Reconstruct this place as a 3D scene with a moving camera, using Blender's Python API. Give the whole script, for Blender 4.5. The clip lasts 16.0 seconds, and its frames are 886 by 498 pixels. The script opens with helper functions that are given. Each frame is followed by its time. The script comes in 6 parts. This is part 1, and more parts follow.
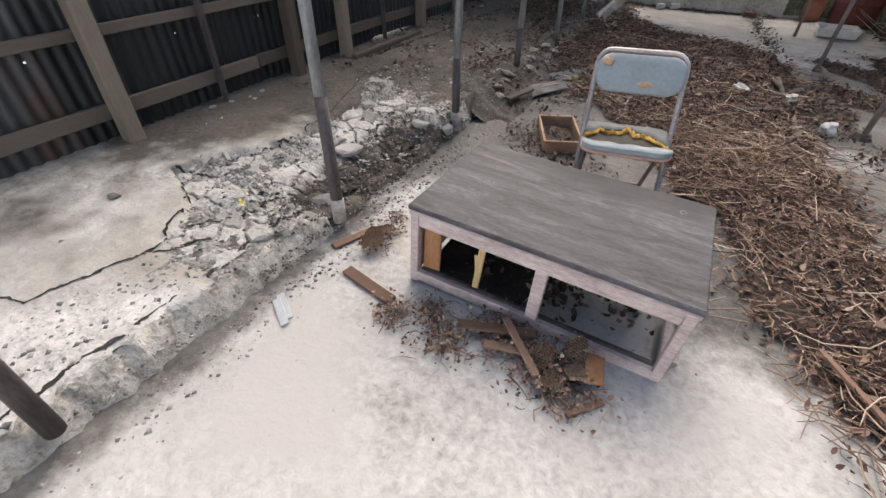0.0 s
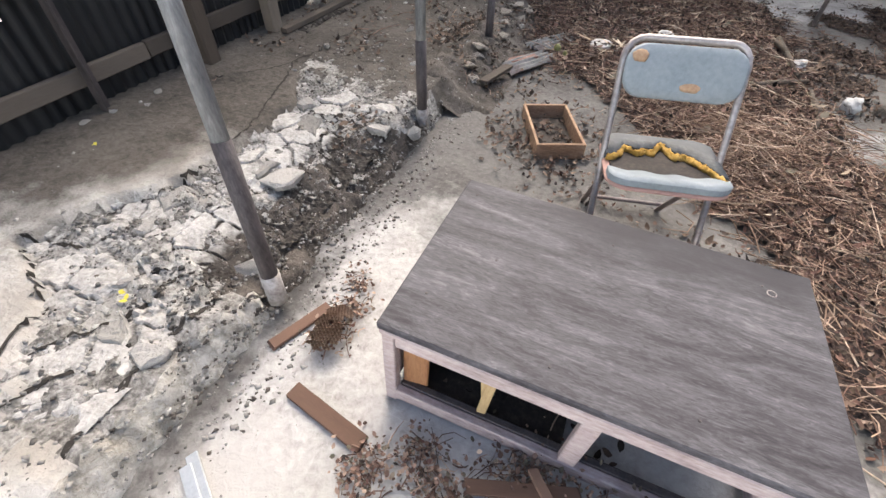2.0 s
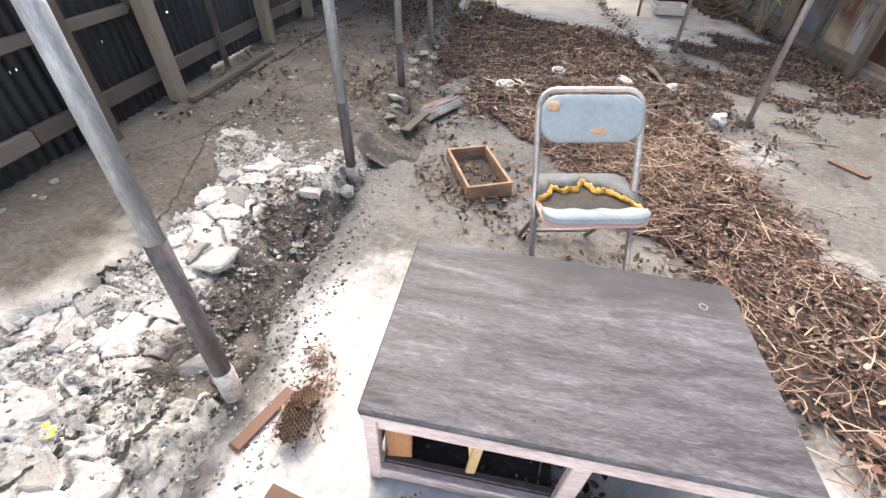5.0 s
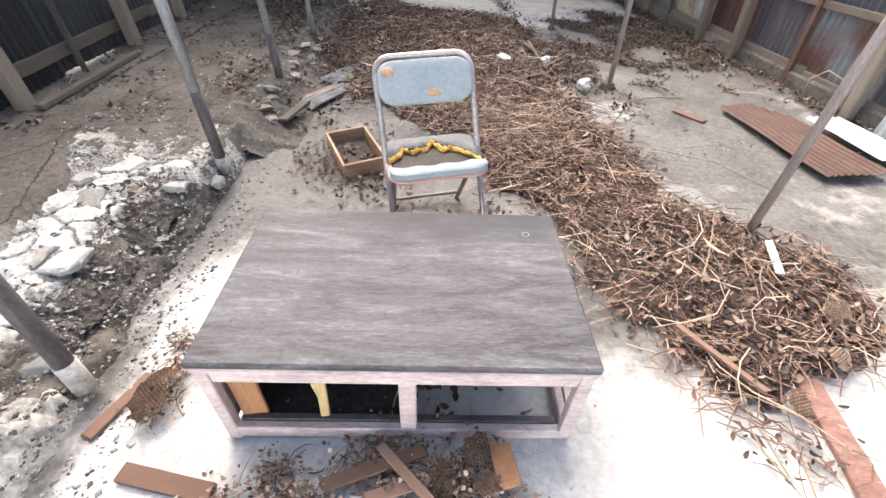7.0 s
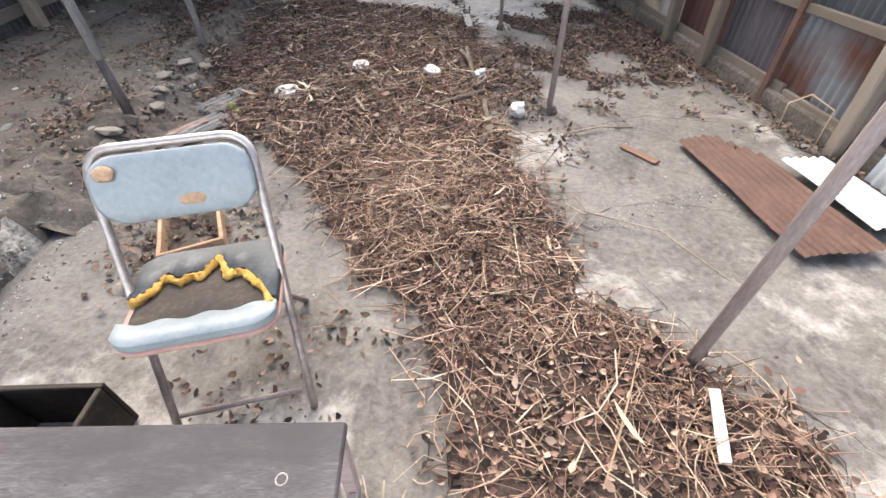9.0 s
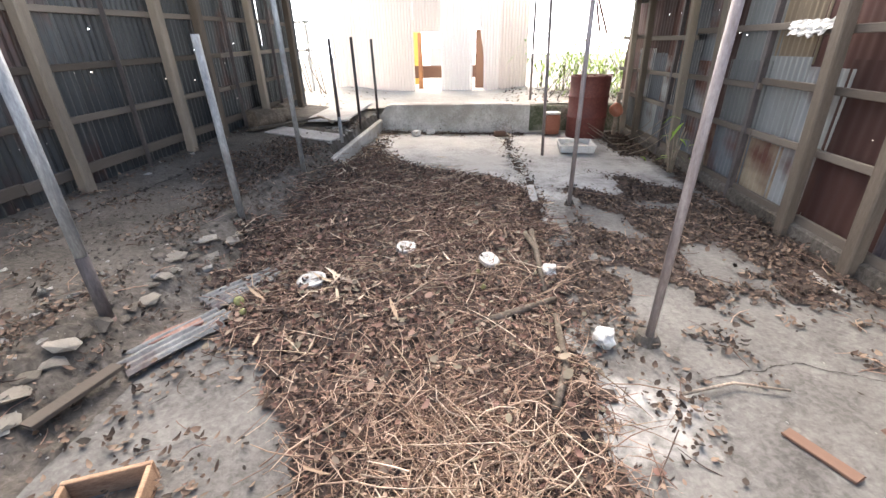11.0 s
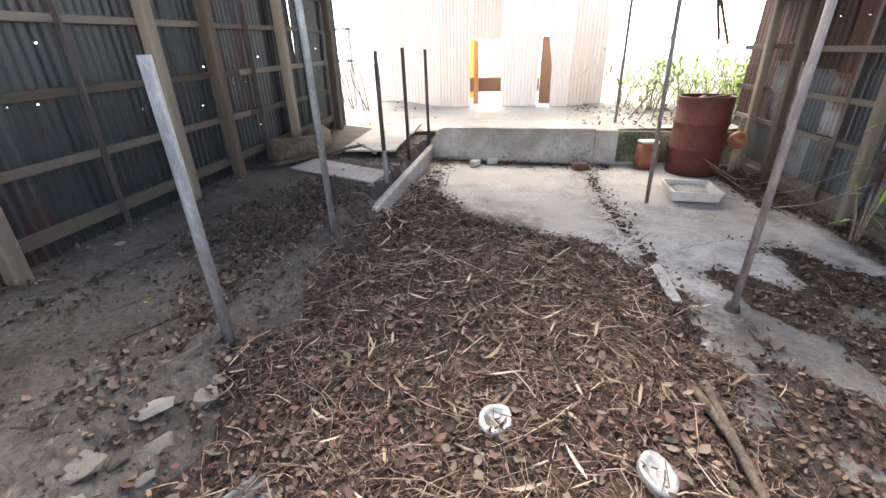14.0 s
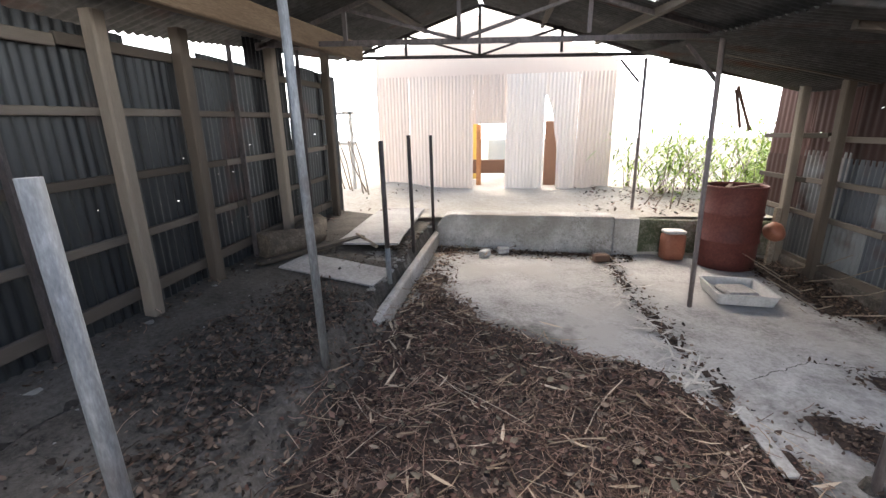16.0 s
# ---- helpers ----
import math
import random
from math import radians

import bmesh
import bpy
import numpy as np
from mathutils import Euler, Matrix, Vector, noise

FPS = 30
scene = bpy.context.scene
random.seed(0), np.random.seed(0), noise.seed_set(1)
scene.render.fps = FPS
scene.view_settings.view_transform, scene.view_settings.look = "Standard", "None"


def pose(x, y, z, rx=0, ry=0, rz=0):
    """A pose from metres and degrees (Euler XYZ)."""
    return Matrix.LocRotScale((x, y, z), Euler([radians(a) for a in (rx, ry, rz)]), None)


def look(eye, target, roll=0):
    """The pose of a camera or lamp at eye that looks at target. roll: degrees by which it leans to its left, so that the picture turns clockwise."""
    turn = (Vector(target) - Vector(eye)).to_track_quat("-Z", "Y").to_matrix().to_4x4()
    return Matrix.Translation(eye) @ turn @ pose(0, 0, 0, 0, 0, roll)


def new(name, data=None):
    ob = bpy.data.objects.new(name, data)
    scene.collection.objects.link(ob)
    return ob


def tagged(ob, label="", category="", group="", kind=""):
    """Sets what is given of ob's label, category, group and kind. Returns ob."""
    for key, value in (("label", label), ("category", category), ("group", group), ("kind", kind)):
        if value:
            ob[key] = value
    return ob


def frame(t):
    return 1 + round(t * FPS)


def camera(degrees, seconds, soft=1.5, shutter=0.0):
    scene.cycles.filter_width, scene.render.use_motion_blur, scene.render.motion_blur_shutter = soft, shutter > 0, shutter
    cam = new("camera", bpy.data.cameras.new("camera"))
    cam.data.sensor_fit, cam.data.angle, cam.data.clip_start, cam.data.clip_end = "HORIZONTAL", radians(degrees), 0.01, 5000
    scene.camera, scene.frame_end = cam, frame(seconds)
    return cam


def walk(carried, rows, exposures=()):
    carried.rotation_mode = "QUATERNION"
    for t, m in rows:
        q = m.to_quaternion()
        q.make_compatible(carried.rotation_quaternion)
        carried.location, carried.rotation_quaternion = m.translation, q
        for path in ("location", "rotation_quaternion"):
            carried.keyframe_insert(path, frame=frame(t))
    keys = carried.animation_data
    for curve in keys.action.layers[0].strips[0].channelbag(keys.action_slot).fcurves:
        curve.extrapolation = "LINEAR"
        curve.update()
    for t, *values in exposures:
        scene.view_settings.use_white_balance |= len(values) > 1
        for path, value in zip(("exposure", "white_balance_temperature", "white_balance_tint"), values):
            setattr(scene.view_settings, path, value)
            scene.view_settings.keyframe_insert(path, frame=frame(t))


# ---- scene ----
cam = camera(93.0, 16.0)
METRES, EYE, TILT, LEAN, TURN = 5.58, 1.21, 0.0, 0.0, 27.3
ROWS = [
    (0.0, 0.0, 0.0, 0.0, 0.46, -38.13, -0.59),
    (0.5, 0.0043, 0.0472, -0.0001, -0.85, -39.64, -0.65),
    (1.0, -0.0069, 0.0855, 0.0018, -2.61, -41.19, -0.76),
    (1.5, -0.0208, 0.1134, 0.0033, -4.32, -42.71, -0.78),
    (2.0, -0.0078, 0.1241, -0.0026, -5.81, -44.04, -0.79),
    (2.5, -0.0014, 0.1288, -0.0001, -7.23, -44.85, -0.86),
    (3.0, -0.0077, 0.1318, 0.0048, -8.89, -44.88, -0.96),
    (3.5, -0.0183, 0.1395, 0.0093, -10.91, -43.94, -1.05),
    (6.0, -0.0232, 0.1205, 0.0119, -24.38, -38.54, 0.15),
    (6.5, -0.0076, 0.0962, 0.0117, -27.13, -38.7, 0.36),
    (7.0, 0.0236, 0.0868, 0.0016, -29.06, -40.05, 0.7),
    (7.5, 0.073, 0.1013, 0.0017, -30.55, -42.25, 0.88),
    (8.0, 0.1141, 0.1091, -0.0084, -31.6, -44.32, 1.02),
    (8.5, 0.154, 0.1341, -0.0098, -31.73, -45.07, 1.13),
    (9.0, 0.1805, 0.1568, 0.0043, -30.46, -42.26, 1.17),
    (9.5, 0.2153, 0.1754, 0.0125, -27.95, -35.93, 1.23),
    (10.0, 0.2312, 0.2151, 0.0184, -25.34, -28.84, 1.15),
    (12.5, 0.295, 0.427, 0.0129, -20.16, -24.69, 1.0),
    (13.0, 0.3055, 0.4624, 0.0241, -18.8, -25.15, 1.01),
    (13.5, 0.3017, 0.5126, 0.0269, -17.74, -25.16, 1.02),
    (14.0, 0.2949, 0.5556, 0.0314, -17.28, -24.92, 1.06),
    (14.5, 0.2992, 0.5958, 0.0316, -17.38, -24.28, 1.0),
    (15.0, 0.3115, 0.6182, 0.039, -17.86, -22.39, 0.9),
    (15.5, 0.3143, 0.6479, 0.044, -18.27, -19.2, 0.83),
    (16.0, 0.3044, 0.6762, 0.0487, -18.06, -15.62, 0.77),
]
walk(cam, [(t, pose(0, 0, EYE, TILT, LEAN, TURN) @ pose(METRES * x, METRES * y, METRES * z, 90 + pitch, roll, yaw)) for t, x, y, z, yaw, pitch, roll in ROWS],
     exposures=[(0.0, 0.85, 6600, 10), (1.5, 1.2, 6600, 10), (3.5, 1.58, 6600, 10), (6.5, 2.05, 6600, 10), (7.5, 1.85, 6600, 10), (9.0, 1.9, 6600, 10), (10.0, 1.98, 6600, 10), (12.5, 2.0, 6600, 10), (14.5, 1.95, 6600, 10), (16.0, 1.5, 6600, 10)])

# ---- light ----
SUN_EL, SUN_ROT = radians(50), radians(-14)
world = bpy.data.worlds.new("overcast_sky")
scene.world = world
world.use_nodes = True
wn = world.node_tree
sky = wn.nodes.new("ShaderNodeTexSky")
sky.sky_type, sky.sun_disc = "NISHITA", False
sky.sun_elevation, sky.sun_rotation = SUN_EL, SUN_ROT
sky.air_density, sky.dust_density = 1.0, 6.0
wn.links.new(sky.outputs[0], wn.nodes["Background"].inputs[0])
wn.nodes["Background"].inputs[1].default_value = 0.15
sun_data = bpy.data.lights.new("sun", "SUN")
sun_data.energy, sun_data.angle, sun_data.color = 1.5, radians(75), (1, 0.96, 0.9)
sun = new("sun", sun_data)
sun.matrix_world = look((0, 0, 20), (0 - math.sin(SUN_ROT) * 12, 0 - math.cos(SUN_ROT) * 12, 20 - math.tan(SUN_EL) * 12))


# ---- materials ----
def surf(name, cols, s1=3.0, s2=40.0, rough=0.85, bump=0.3, dist=0.01, metal=0.0, vary="", mixw=0.5, stretch=(1, 1, 1), rust=0.0, spec=0.3, stain=None, span=0.36, distort=0.0, edge0=0.5, dirt=None):
    """Procedural surface: two noises through a colour ramp, bump, and if wished a colour that differs from piece to piece."""
    m = bpy.data.materials.new(name)
    m.use_nodes = True
    nt = m.node_tree
    N, L = nt.nodes, nt.links
    b = N["Principled BSDF"]
    tc, mp = N.new("ShaderNodeTexCoord"), N.new("ShaderNodeMapping")
    mp.inputs["Scale"].default_value = stretch
    L.new(tc.outputs["Object"], mp.inputs[0])
    na, nb = N.new("ShaderNodeTexNoise"), N.new("ShaderNodeTexNoise")
    for n, s in ((na, s1), (nb, s2)):
        n.inputs["Scale"].default_value, n.inputs["Detail"].default_value, n.inputs["Roughness"].default_value = s, 6, 0.65
        n.inputs["Distortion"].default_value = distort
        L.new(mp.outputs[0], n.inputs["Vector"])
    mx = N.new("ShaderNodeMix")
    mx.inputs[0].default_value = mixw
    L.new(na.outputs[0], mx.inputs[2])
    L.new(nb.outputs[0], mx.inputs[3])
    fac = mx.outputs[0]
    if vary:
        rnd = (N.new("ShaderNodeObjectInfo").outputs["Random"] if vary == "object" else N.new("ShaderNodeNewGeometry").outputs["Random Per Island"])
        m2 = N.new("ShaderNodeMix")
        m2.inputs[0].default_value = 0.6 if vary == "object" else 0.75
        L.new(fac, m2.inputs[2])
        L.new(rnd, m2.inputs[3])
        fac = m2.outputs[0]
    rp = N.new("ShaderNodeValToRGB")
    el = rp.color_ramp.elements
    lo, hi = (0.5 - span / 2, 0.5 + span / 2) if not vary else (0.15, 0.85)
    while len(el) < len(cols):
        el.new(0.5)
    for i, c in enumerate(cols):
        el[i].position = lo + (hi - lo) * i / (len(cols) - 1)
        el[i].color = (*c, 1)
    L.new(fac, rp.inputs[0])
    col = rp.outputs[0]
    if rust or stain:
        ns = N.new("ShaderNodeTexNoise")
        ns.inputs["Scale"].default_value, ns.inputs["Detail"].default_value = (1.7 if rust else 1.1), 8
        L.new(tc.outputs["Object"], ns.inputs["Vector"])
        sum_ = ns.outputs[0]
        if vary == "object":
            ad = N.new("ShaderNodeMath")
            ad.operation = "MULTIPLY_ADD"
            ad.inputs[1].default_value = 0.35
            L.new(rnd, ad.inputs[0])
            L.new(ns.outputs[0], ad.inputs[2])
            sum_ = ad.outputs[0]
        r2 = N.new("ShaderNodeMapRange")
        edge = (0.85 - 0.3 * rust if vary == "object" else 0.62 - 0.12 * rust) if rust else edge0
        r2.inputs[1].default_value, r2.inputs[2].default_value = edge, edge + 0.14
        L.new(sum_, r2.inputs[0])
        m3 = N.new("ShaderNodeMix")
        m3.data_type = "RGBA"
        L.new(r2.outputs[0], m3.inputs[0])
        L.new(col, m3.inputs[6])
        m3.inputs[7].default_value = (*(stain or (0.085, 0.036, 0.026)), 1)
        col = m3.outputs[2]
    if dirt:
        at = N.new("ShaderNodeAttribute")
        at.attribute_name = "dirt"
        nd = N.new("ShaderNodeTexNoise")
        nd.inputs["Scale"].default_value, nd.inputs["Detail"].default_value, nd.inputs["Roughness"].default_value = 5, 9, .7
        L.new(tc.outputs["Object"], nd.inputs["Vector"])
        ma = N.new("ShaderNodeMath")
        ma.operation = "ADD"
        L.new(at.outputs["Fac"], ma.inputs[0])
        L.new(nd.outputs[0], ma.inputs[1])
        rd = N.new("ShaderNodeMapRange")
        rd.inputs[1].default_value, rd.inputs[2].default_value = .68, 1.0
        L.new(ma.outputs[0], rd.inputs[0])
        r3 = N.new("ShaderNodeValToRGB")
        e3 = r3.color_ramp.elements
        e3[0].position, e3[1].position = .36, .64
        e3[0].color, e3[1].color = (*dirt[0], 1), (*dirt[1], 1)
        L.new(fac, r3.inputs[0])
        m4 = N.new("ShaderNodeMix")
        m4.data_type = "RGBA"
        L.new(rd.outputs[0], m4.inputs[0])
        L.new(col, m4.inputs[6])
        L.new(r3.outputs[0], m4.inputs[7])
        col = m4.outputs[2]
    L.new(col, b.inputs["Base Color"])
    b.inputs["Metallic"].default_value = metal
    b.inputs["Specular IOR Level"].default_value = spec
    rr = N.new("ShaderNodeMapRange")
    rr.inputs[3].default_value, rr.inputs[4].default_value = max(rough - 0.15, 0.05), min(rough + 0.12, 1)
    L.new(nb.outputs[0], rr.inputs[0])
    L.new(rr.outputs[0], b.inputs["Roughness"])
    if bump:
        bp = N.new("ShaderNodeBump")
        bp.inputs["Strength"].default_value, bp.inputs["Distance"].default_value = bump, dist
        L.new(mx.outputs[0], bp.inputs["Height"])
        L.new(bp.outputs[0], b.inputs["Normal"])
    return m


CONCRETE = surf("floor_concrete", [(.2, .19, .176), (.32, .311, .296), (.41, .401, .386), (.49, .48, .463)], 2.6, 38, .9, .8, .014, mixw=.5, stain=(.37, .357, .335), span=.3, distort=.4, edge0=.5, dirt=((.055, .051, .047), (.165, .158, .149)))
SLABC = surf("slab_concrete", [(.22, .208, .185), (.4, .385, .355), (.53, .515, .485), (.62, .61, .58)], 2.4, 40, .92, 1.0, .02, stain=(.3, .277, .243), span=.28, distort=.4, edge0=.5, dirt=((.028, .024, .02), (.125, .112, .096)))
SOIL = surf("soil", [(.035, .03, .026), (.08, .068, .058), (.17, .15, .13)], 9, 70, .95, 1.0, .02)
HUMUS = surf("humus", [(.018, .013, .011), (.048, .033, .027), (.1, .07, .056)], 14, 90, .95, 1.0, .02)
DIRTYSLAB = surf("earth_stained_slab", [(.028, .024, .019), (.06, .052, .043), (.1, .088, .076), (.17, .154, .135)], 1.5, 34, .93, .9, .02, span=.3, distort=.6)
BROKENC = surf("broken_concrete_dirt", [(.05, .045, .04), (.15, .142, .128), (.32, .308, .285), (.48, .465, .435)], 7, 60, .95, 1.0, .02, span=.3)
RUBBLE = surf("rubble", [(.2, .19, .172), (.31, .299, .278), (.43, .418, .393)], 9, 70, .94, 1.0, .02, vary="object")
GRIT = surf("grit", [(.1, .094, .085), (.21, .2, .185), (.35, .338, .315)], 20, 90, .92, .3, .005, vary="island")
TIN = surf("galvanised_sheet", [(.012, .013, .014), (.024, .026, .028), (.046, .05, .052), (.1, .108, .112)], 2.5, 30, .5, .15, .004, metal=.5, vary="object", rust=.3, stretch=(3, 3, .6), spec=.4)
TINR = surf("patched_sheet", [(.03, .034, .044), (.09, .05, .045), (.095, .115, .15), (.24, .265, .3)], 2.0, 30, .6, .15, .004, metal=.25, vary="object", rust=.5, stretch=(3, 3, .6), spec=.4)
TINBLUE = surf("slate_blue_sheet", [(.02, .022, .026), (.042, .047, .055), (.075, .084, .096), (.16, .172, .185)], 2.2, 30, .55, .15, .004, metal=.2, vary="object", rust=.25, stretch=(3, 3, .6), spec=.4)
TINPURPLE = surf("faded_purple_sheet", [(.03, .026, .031), (.062, .054, .062), (.1, .09, .1)], 2.5, 30, .6, .15, .004, metal=.15, rust=.3, stretch=(3, 3, .6), spec=.35)
TINRED = surf("matt_red_rust_sheet", [(.026, .012, .01), (.056, .025, .021), (.09, .046, .038)], 2.2, 34, .8, .25, .004, metal=.05, vary="object", stretch=(3, 3, .7), spec=.25)
TINGREY = surf("pale_grey_sheet", [(.08, .083, .08), (.15, .156, .152), (.22, .23, .23), (.32, .335, .335)], 1.8, 26, .6, .15, .004, metal=.15, vary="object", rust=.4, stretch=(3, 3, .6), spec=.4)
TINOCHRE = surf("ochre_stained_sheet", [(.09, .065, .04), (.2, .16, .11), (.34, .29, .21)], 2.4, 26, .7, .2, .004, metal=.1, vary="object", rust=.5, stretch=(3, 3, .6), spec=.3)
KERBSTONE = surf("earth_crusted_stone", [(.07, .06, .048), (.17, .15, .125), (.3, .275, .235)], 8, 50, .94, .9, .015, vary="object")
MOSSY = surf("mossy_concrete", [(.03, .045, .022), (.075, .085, .05), (.16, .158, .12), (.26, .25, .22)], 3, 40, .95, .9, .015, span=.3, distort=.5)
TANSTALK = surf("tan_stalks", [(.08, .048, .034), (.18, .115, .082), (.31, .218, .158), (.48, .385, .3)], 6, 40, .85, 0, vary="island")
FRUIT = surf("yellow_green_rind", [(.12, .12, .04), (.22, .22, .085), (.32, .31, .15)], 12, 60, .55, .2, .002)
CRUMBLE = surf("crumbled_concrete", [(.19, .181, .163), (.32, .308, .286), (.43, .417, .391), (.53, .517, .489)], 9, 75, .95, 1.0, .012, span=.3, dirt=((.022, .018, .015), (.075, .065, .055)))
TINPALE = surf("pale_pink_sheet", [(.7, .57, .49), (.79, .68, .6), (.84, .77, .71)], 1.5, 20, .6, .1, .004, metal=0, vary="object", stretch=(3, 3, .5))
TINNEW = surf("bright_zinc_sheet", [(.34, .36, .37), (.5, .52, .53)], 3, 40, .5, .1, .003, metal=.5, stretch=(3, 3, .6))
RUSTY = surf("rusty_sheet", [(.04, .023, .018), (.078, .043, .033), (.12, .073, .056)], 5, 60, .8, .4, .004, metal=.1)
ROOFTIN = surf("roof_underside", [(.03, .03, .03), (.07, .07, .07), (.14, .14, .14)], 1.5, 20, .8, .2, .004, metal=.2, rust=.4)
POST = surf("weathered_timber", [(.032, .025, .02), (.085, .068, .053), (.22, .188, .152)], 5, 40, .85, .5, .006, vary="object", stretch=(4, 4, .5))
GIRT = surf("grey_girt_timber", [(.04, .033, .026), (.085, .07, .057), (.15, .128, .106)], 5, 40, .88, .5, .006, vary="object", stretch=(4, .5, 4))
BEAM = surf("eave_beam_timber", [(.07, .044, .027), (.125, .085, .053), (.2, .145, .097)], 4, 40, .85, .4, .006, stretch=(4, .5, 4))
TINSCRAP = surf("dull_scrap_sheet", [(.09, .09, .088), (.17, .17, .166), (.27, .27, .263)], 5, 50, .7, .2, .003, metal=.2, rust=.2)
KERBC = surf("crumbling_kerb", [(.16, .142, .115), (.36, .338, .295), (.52, .5, .455), (.62, .6, .56)], 9, 55, .94, 1.0, .03, span=.3, distort=.5, stain=(.34, .31, .25), edge0=.56)
# near-black soil that also carries the shade down inside a crack
FISSURE = surf("crack_soil_and_shade", [(.012, .01, .009), (.028, .024, .02), (.055, .047, .04)], 14, 80, .97, .6, .01)
STEEL = surf("painted_steel", [(.095, .1, .104), (.185, .193, .199), (.33, .34, .347)], 6, 50, .6, .3, .003, metal=.15, rust=.25, stretch=(3, 3, .7), spec=.5)
DARKSTEEL = surf("dark_steel", [(.035, .03, .03), (.08, .07, .07), (.14, .12, .115)], 8, 60, .65, .3, .003, metal=.4, stretch=(3, 3, .7))
BROWNPAINT = surf("brown_grey_paint", [(.12, .095, .09), (.2, .17, .165), (.3, .27, .26)], 6, 50, .6, .2, .003, metal=.1, stretch=(3, 3, .7))
WHITEPAINT = surf("flaking_white_paint", [(.13, .1, .085), (.32, .295, .275), (.5, .48, .46)], 14, 60, .85, .5, .004, rust=.6)
TOPWOOD = surf("grey_washed_board", [(.021, .019, .021), (.044, .041, .045), (.08, .077, .083), (.145, .142, .149)], 2.4, 30, .72, .35, .003, mixw=.45, stretch=(1.0, 4.8, 3), spec=.28, span=.3, distort=1.2, stain=(.032, .03, .033), edge0=.52)
PINKWOOD = surf("pinkish_frame_wood", [(.2, .15, .145), (.38, .31, .3), (.52, .46, .44)], 4, 40, .75, .3, .003, stretch=(1, 3, 3))
ORANGEWOOD = surf("raw_orange_wood", [(.19, .085, .04), (.29, .145, .068), (.38, .21, .11)], 6, 40, .7, .2, .003, stretch=(5, 5, .7))
YELLOWWOOD = surf("fresh_split_wood", [(.28, .19, .09), (.4, .29, .15), (.5, .39, .23)], 8, 50, .75, .4, .004, stretch=(5, 5, .8))
BOXWOOD = surf("crate_wood", [(.16, .09, .055), (.3, .19, .12), (.44, .31, .21)], 6, 50, .8, .3, .003, stretch=(1, 4, 4))
SCRAP = surf("scrap_wood", [(.075, .044, .031), (.14, .082, .058), (.22, .14, .1)], 6, 60, .85, .4, .004, stretch=(1, 4, 4), vary="object")
REDWOOD = surf("reddish_plank", [(.1, .055, .045), (.19, .1, .08), (.3, .2, .17)], 5, 50, .7, .3, .004, stretch=(4, 1, 4))
PALEWOOD = surf("bleached_plank", [(.32, .3, .27), (.48, .46, .42), (.6, .58, .54)], 6, 50, .8, .3, .004, stretch=(4, 1, 4))
STICK = surf("bark_stick", [(.1, .08, .06), (.22, .18, .14), (.36, .31, .25)], 10, 60, .9, .6, .006)
VINYL = surf("grey_blue_vinyl", [(.15, .177, .191), (.205, .236, .252), (.26, .293, .31)], 3, 60, .5, .12, .002, spec=.45)
VINYLDARK = surf("dirty_vinyl", [(.026, .028, .031), (.055, .06, .064), (.11, .118, .124)], 5, 60, .6, .2, .003)
FOAM = surf("yellow_foam", [(.2, .1, .02), (.4, .235, .05), (.52, .37, .13)], 18, 90, .95, .8, .006)
FOAMTAN = surf("tan_foam", [(.22, .13, .08), (.36, .24, .15), (.46, .33, .22)], 18, 90, .95, .6, .004)
# scorched seat board; also cabinet and crate insides with shade in the colour
PAN = surf("scorched_and_shaded_board", [(.012, .01, .009), (.03, .024, .02), (.08, .062, .05)], 7, 60, .8, .3, .003)
CHROME = surf("tarnished_chrome", [(.2, .17, .16), (.33, .3, .285), (.46, .43, .42)], 9, 60, .4, .2, .002, metal=.5, rust=.3)
PINKRIM = surf("rusty_pink_rim", [(.3, .17, .14), (.42, .26, .22)], 9, 60, .7, .2, .002)
NEST = surf("wasp_nest_paper", [(.19, .125, .085), (.33, .235, .17), (.48, .37, .285)], 20, 90, .95, .5, .004)
DRUM = surf("rusted_red_paint", [(.06, .018, .015), (.115, .034, .028), (.18, .066, .053)], 3, 40, .6, .3, .004, rust=.5)
ORANGE = surf("faded_orange_plastic", [(.22, .075, .045), (.32, .135, .085)], 4, 40, .5, .1, .003)
WHITEPLASTIC = surf("dirty_white", [(.34, .33, .31), (.5, .49, .465), (.62, .61, .59)], 6, 50, .6, .15, .003)
CANM = surf("crushed_can_metal", [(.22, .215, .205), (.38, .375, .36), (.52, .515, .5)], 9, 60, .45, .3, .004, metal=.3)
STRAW = surf("dead_stalks", [(.04, .025, .019), (.11, .066, .05), (.19, .118, .088), (.28, .185, .138), (.41, .305, .232)], 6, 40, .85, 0, vary="island")
LEAFPALE = surf("pinkish_dry_leaves", [(.04, .022, .018), (.1, .054, .043), (.19, .125, .095), (.34, .26, .195)], 6, 40, .8, 0, vary="island")
LEAF = surf("dead_leaves", [(.011, .008, .007), (.034, .021, .016), (.078, .045, .034), (.135, .071, .053), (.08, .061, .044), (.26, .175, .128)], 6, 40, .8, 0, vary="island")
DARKLEAF = surf("rotten_leaves", [(.018, .013, .01), (.05, .034, .025), (.1, .066, .048), (.19, .138, .1)], 6, 40, .8, 0, vary="island")
BROADLEAF = surf("broad_dead_leaves", [(.03, .022, .018), (.09, .055, .042), (.15, .075, .06), (.2, .16, .12), (.09, .083, .055), (.21, .165, .125)], 6, 40, .75, 0, vary="island")
HUSK = surf("bamboo_husks", [(.13, .09, .06), (.26, .19, .13), (.38, .3, .215), (.5, .42, .325)], 6, 40, .75, 0, vary="island")
